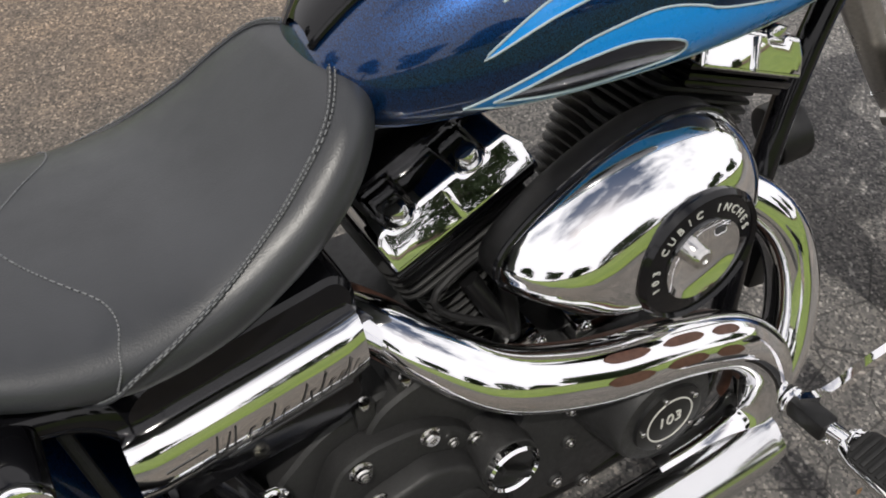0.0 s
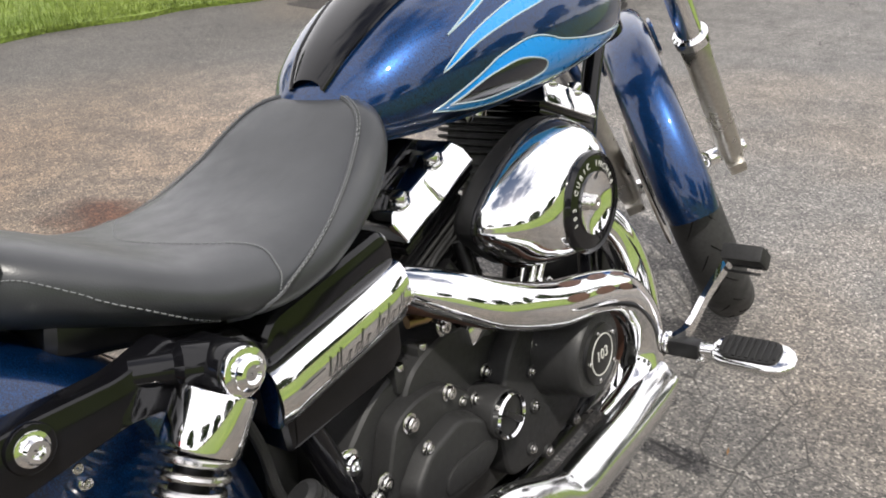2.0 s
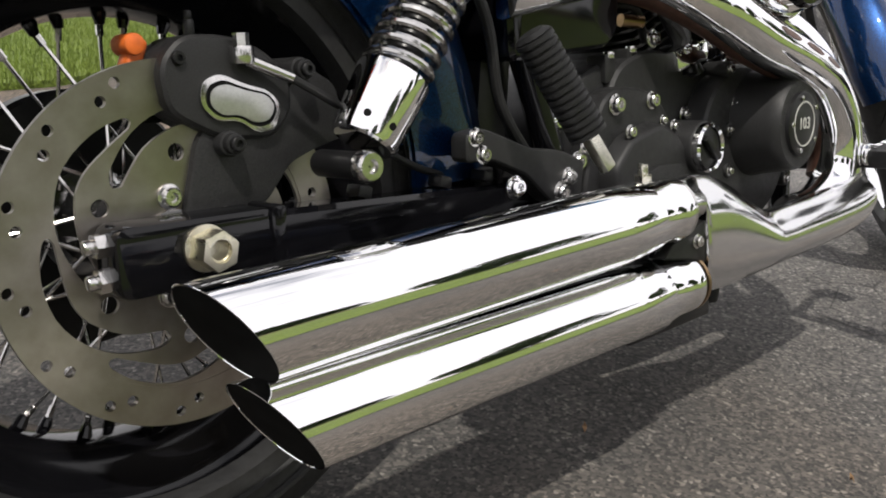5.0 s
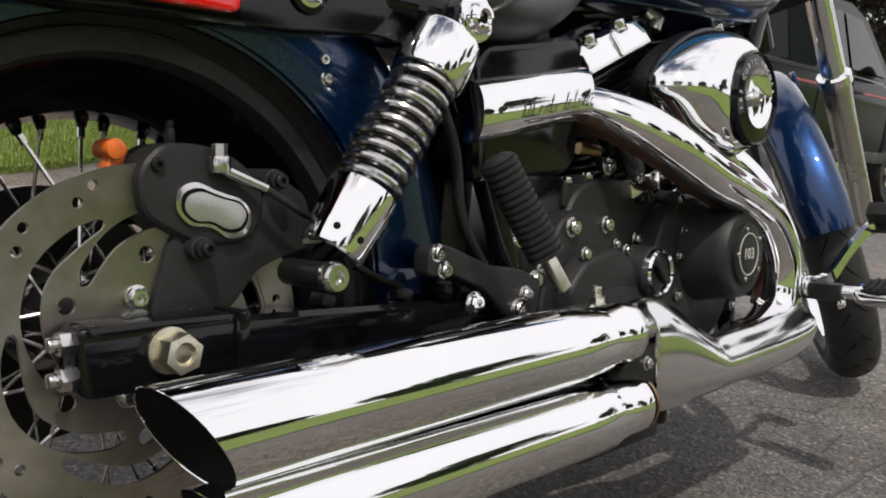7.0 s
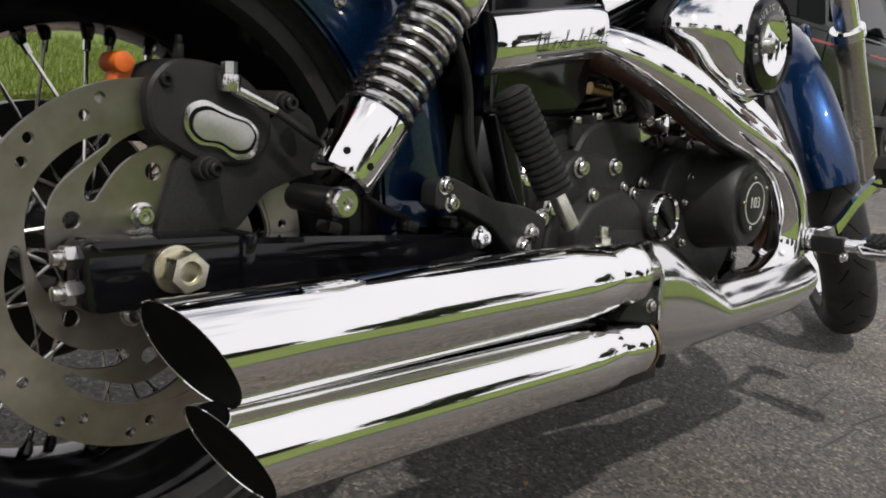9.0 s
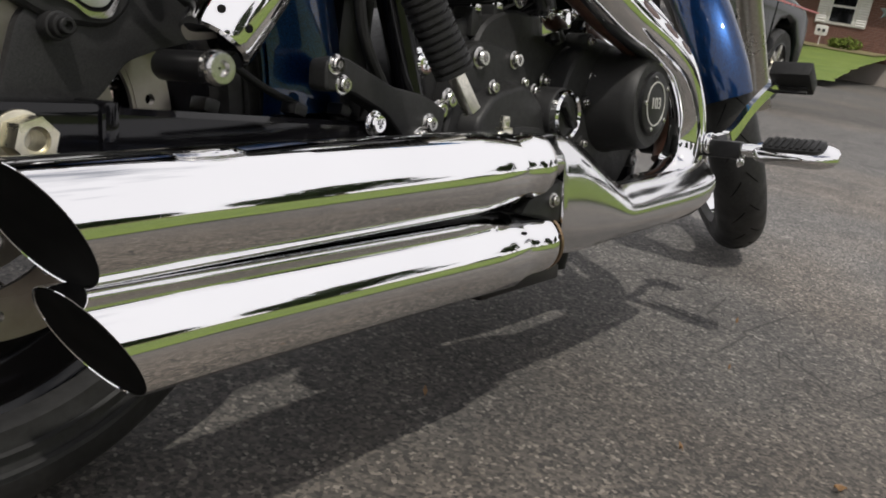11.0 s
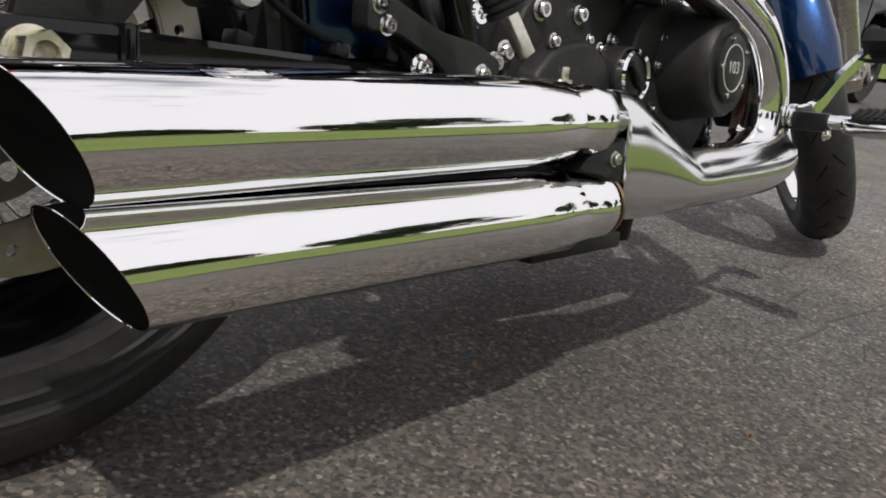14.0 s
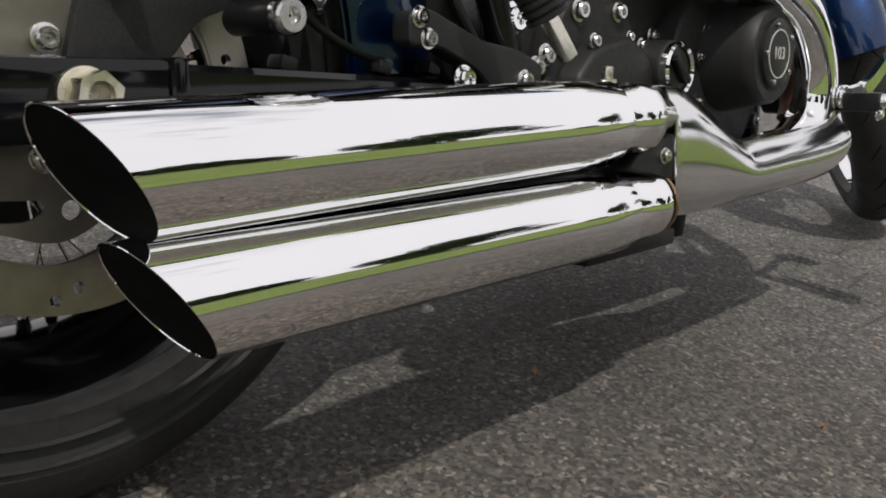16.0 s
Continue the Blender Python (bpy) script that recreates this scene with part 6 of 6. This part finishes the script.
def garden_ornament(x, y, z):
    """A white cut-out figure on a stake, as plain shapes."""
    o = part("garden_ornament", rod((x, y, z - 0.3), (x, y, z + 0.35), 0.018, seg=10), WHITE)
    tagged(o, "white painted garden ornament on a stake", "ornament")
    part("panel", prism(rounded([(y - 0.20, z + 0.28), (y - 0.20, z + 0.62), (y + 0.20, z + 0.62), (y + 0.20, z + 0.28)], 0.06), 0, 0.03, 0.005), WHITE, o).matrix_basis = Matrix(((0, 1, 0, x - 0.05), (1, 0, 0, 0), (0, 0, 1, 0), (0, 0, 0, 1)))
    for dy in (-0.08, 0.08):
        part("spot", rod((x - 0.056, y + dy, z + 0.45), (x - 0.066, y + dy, z + 0.45), 0.05, seg=14), DARK_IN, o)


garden_ornament(31.2, 7.45, 1.0)
# what the chrome mirrors on the camera's side of the drive: beds, trees and a house beyond the lawn
for x, y, h, s in ((-14, -16, 9, 4), (-6, -19, 8, 3.6), (3, -22, 10, 4.5), (11, -20, 7, 3.2), (19, -18, 9, 4), (-22, -6, 9, 4.2), (-20, 10, 8, 4), (30, -14, 9, 4.5), (-8, 30, 10, 5), (6, 34, 11, 5), (40, 16, 12, 5)):
    tree(x, y, h, s, LEAF, 5000, 0.24, "leafy green tree at the edge of a lawn")
shrubs = [(random.uniform(-13, 24), random.uniform(-10.6, -9.2), 1.95, random.uniform(0.35, 0.7), 0.4, random.uniform(0.3, 0.6)) for _ in range(26)]
for b in shrubs[:14]:
    leaf_mass("shrub", [b], 500, 0.10, LEAF, "low green shrub in a mulch bed", "shrub")
tagged(part("mulch_bed", bank([(-14, -10.6), (-14, -9.0), (26, -9.0), (26, -10.6)], lambda x, y: 0.05 + 0.20 * max(0.0, -y - 1.9) ** 1.05), MULCH, flat=True), "brown mulch bed along the lawn", "flower bed", kind="structure")


def far_house():
    h = part("neighbour_house", prism([(5.5, 0), (5.5, 2.8), (9.5, 4.6), (13.5, 2.8), (13.5, 0)], -27.0, -33.0), SIDING)
    tagged(h, "pale sided neighbouring house behind trees", "house")
    for x in (7.2, 10.8):
        part("window", box((x, -26.97, 1.6), (1.1, 0.1, 1.2), 0.02), PANE, h)
    part("door", box((9.2, -26.97, 1.05), (0.95, 0.1, 2.1), 0.02), WHITE, h)


far_house()


# ---- small things on the ground ----
def fallen_leaf(x, y, a, s, label):
    bm = bmesh.new()
    pts = [(-1, 0, 0.004), (-0.3, 0.42, 0.010), (0.4, 0.35, 0.006), (1, 0, 0.012), (0.4, -0.35, 0.004), (-0.3, -0.42, 0.008)]
    m = pose(x, y, 0, 0, 0, a)
    top = [bm.verts.new(m @ Vector((px * s, py * s, pz))) for px, py, pz in pts]
    low = [bm.verts.new(m @ Vector((px * s, py * s, pz - 0.0015))) for px, py, pz in pts]
    bm.faces.new(top)
    bm.faces.new(low)
    for i in range(6):
        bm.faces.new((top[i - 1], top[i], low[i], low[i - 1]))
    tagged(part("fallen_leaf", bm, DRY, flat=True), label, "leaf", "litter on the driveway")


for x, y, a, s in ((0.509, -0.113, 40, 0.007), (1.22, -0.26, 10, 0.006), (0.735, -0.548, 150, 0.012), (0.66, -0.383, 70, 0.004), (0.98, -0.33, 20, 0.004), (0.30, -0.30, 80, 0.004), (1.5, -0.5, 30, 0.006)):
    fallen_leaf(x, y, a, s, "small dry brown leaf lying on the asphalt")
tagged(part("twig", tube([(0.41, -0.365, 0.002), (0.43, -0.378, 0.004), (0.452, -0.376, 0.002)], 0.0008, 6), DRY), "thin dry twig lying on the asphalt", "twig", "litter on the driveway")
bricks()
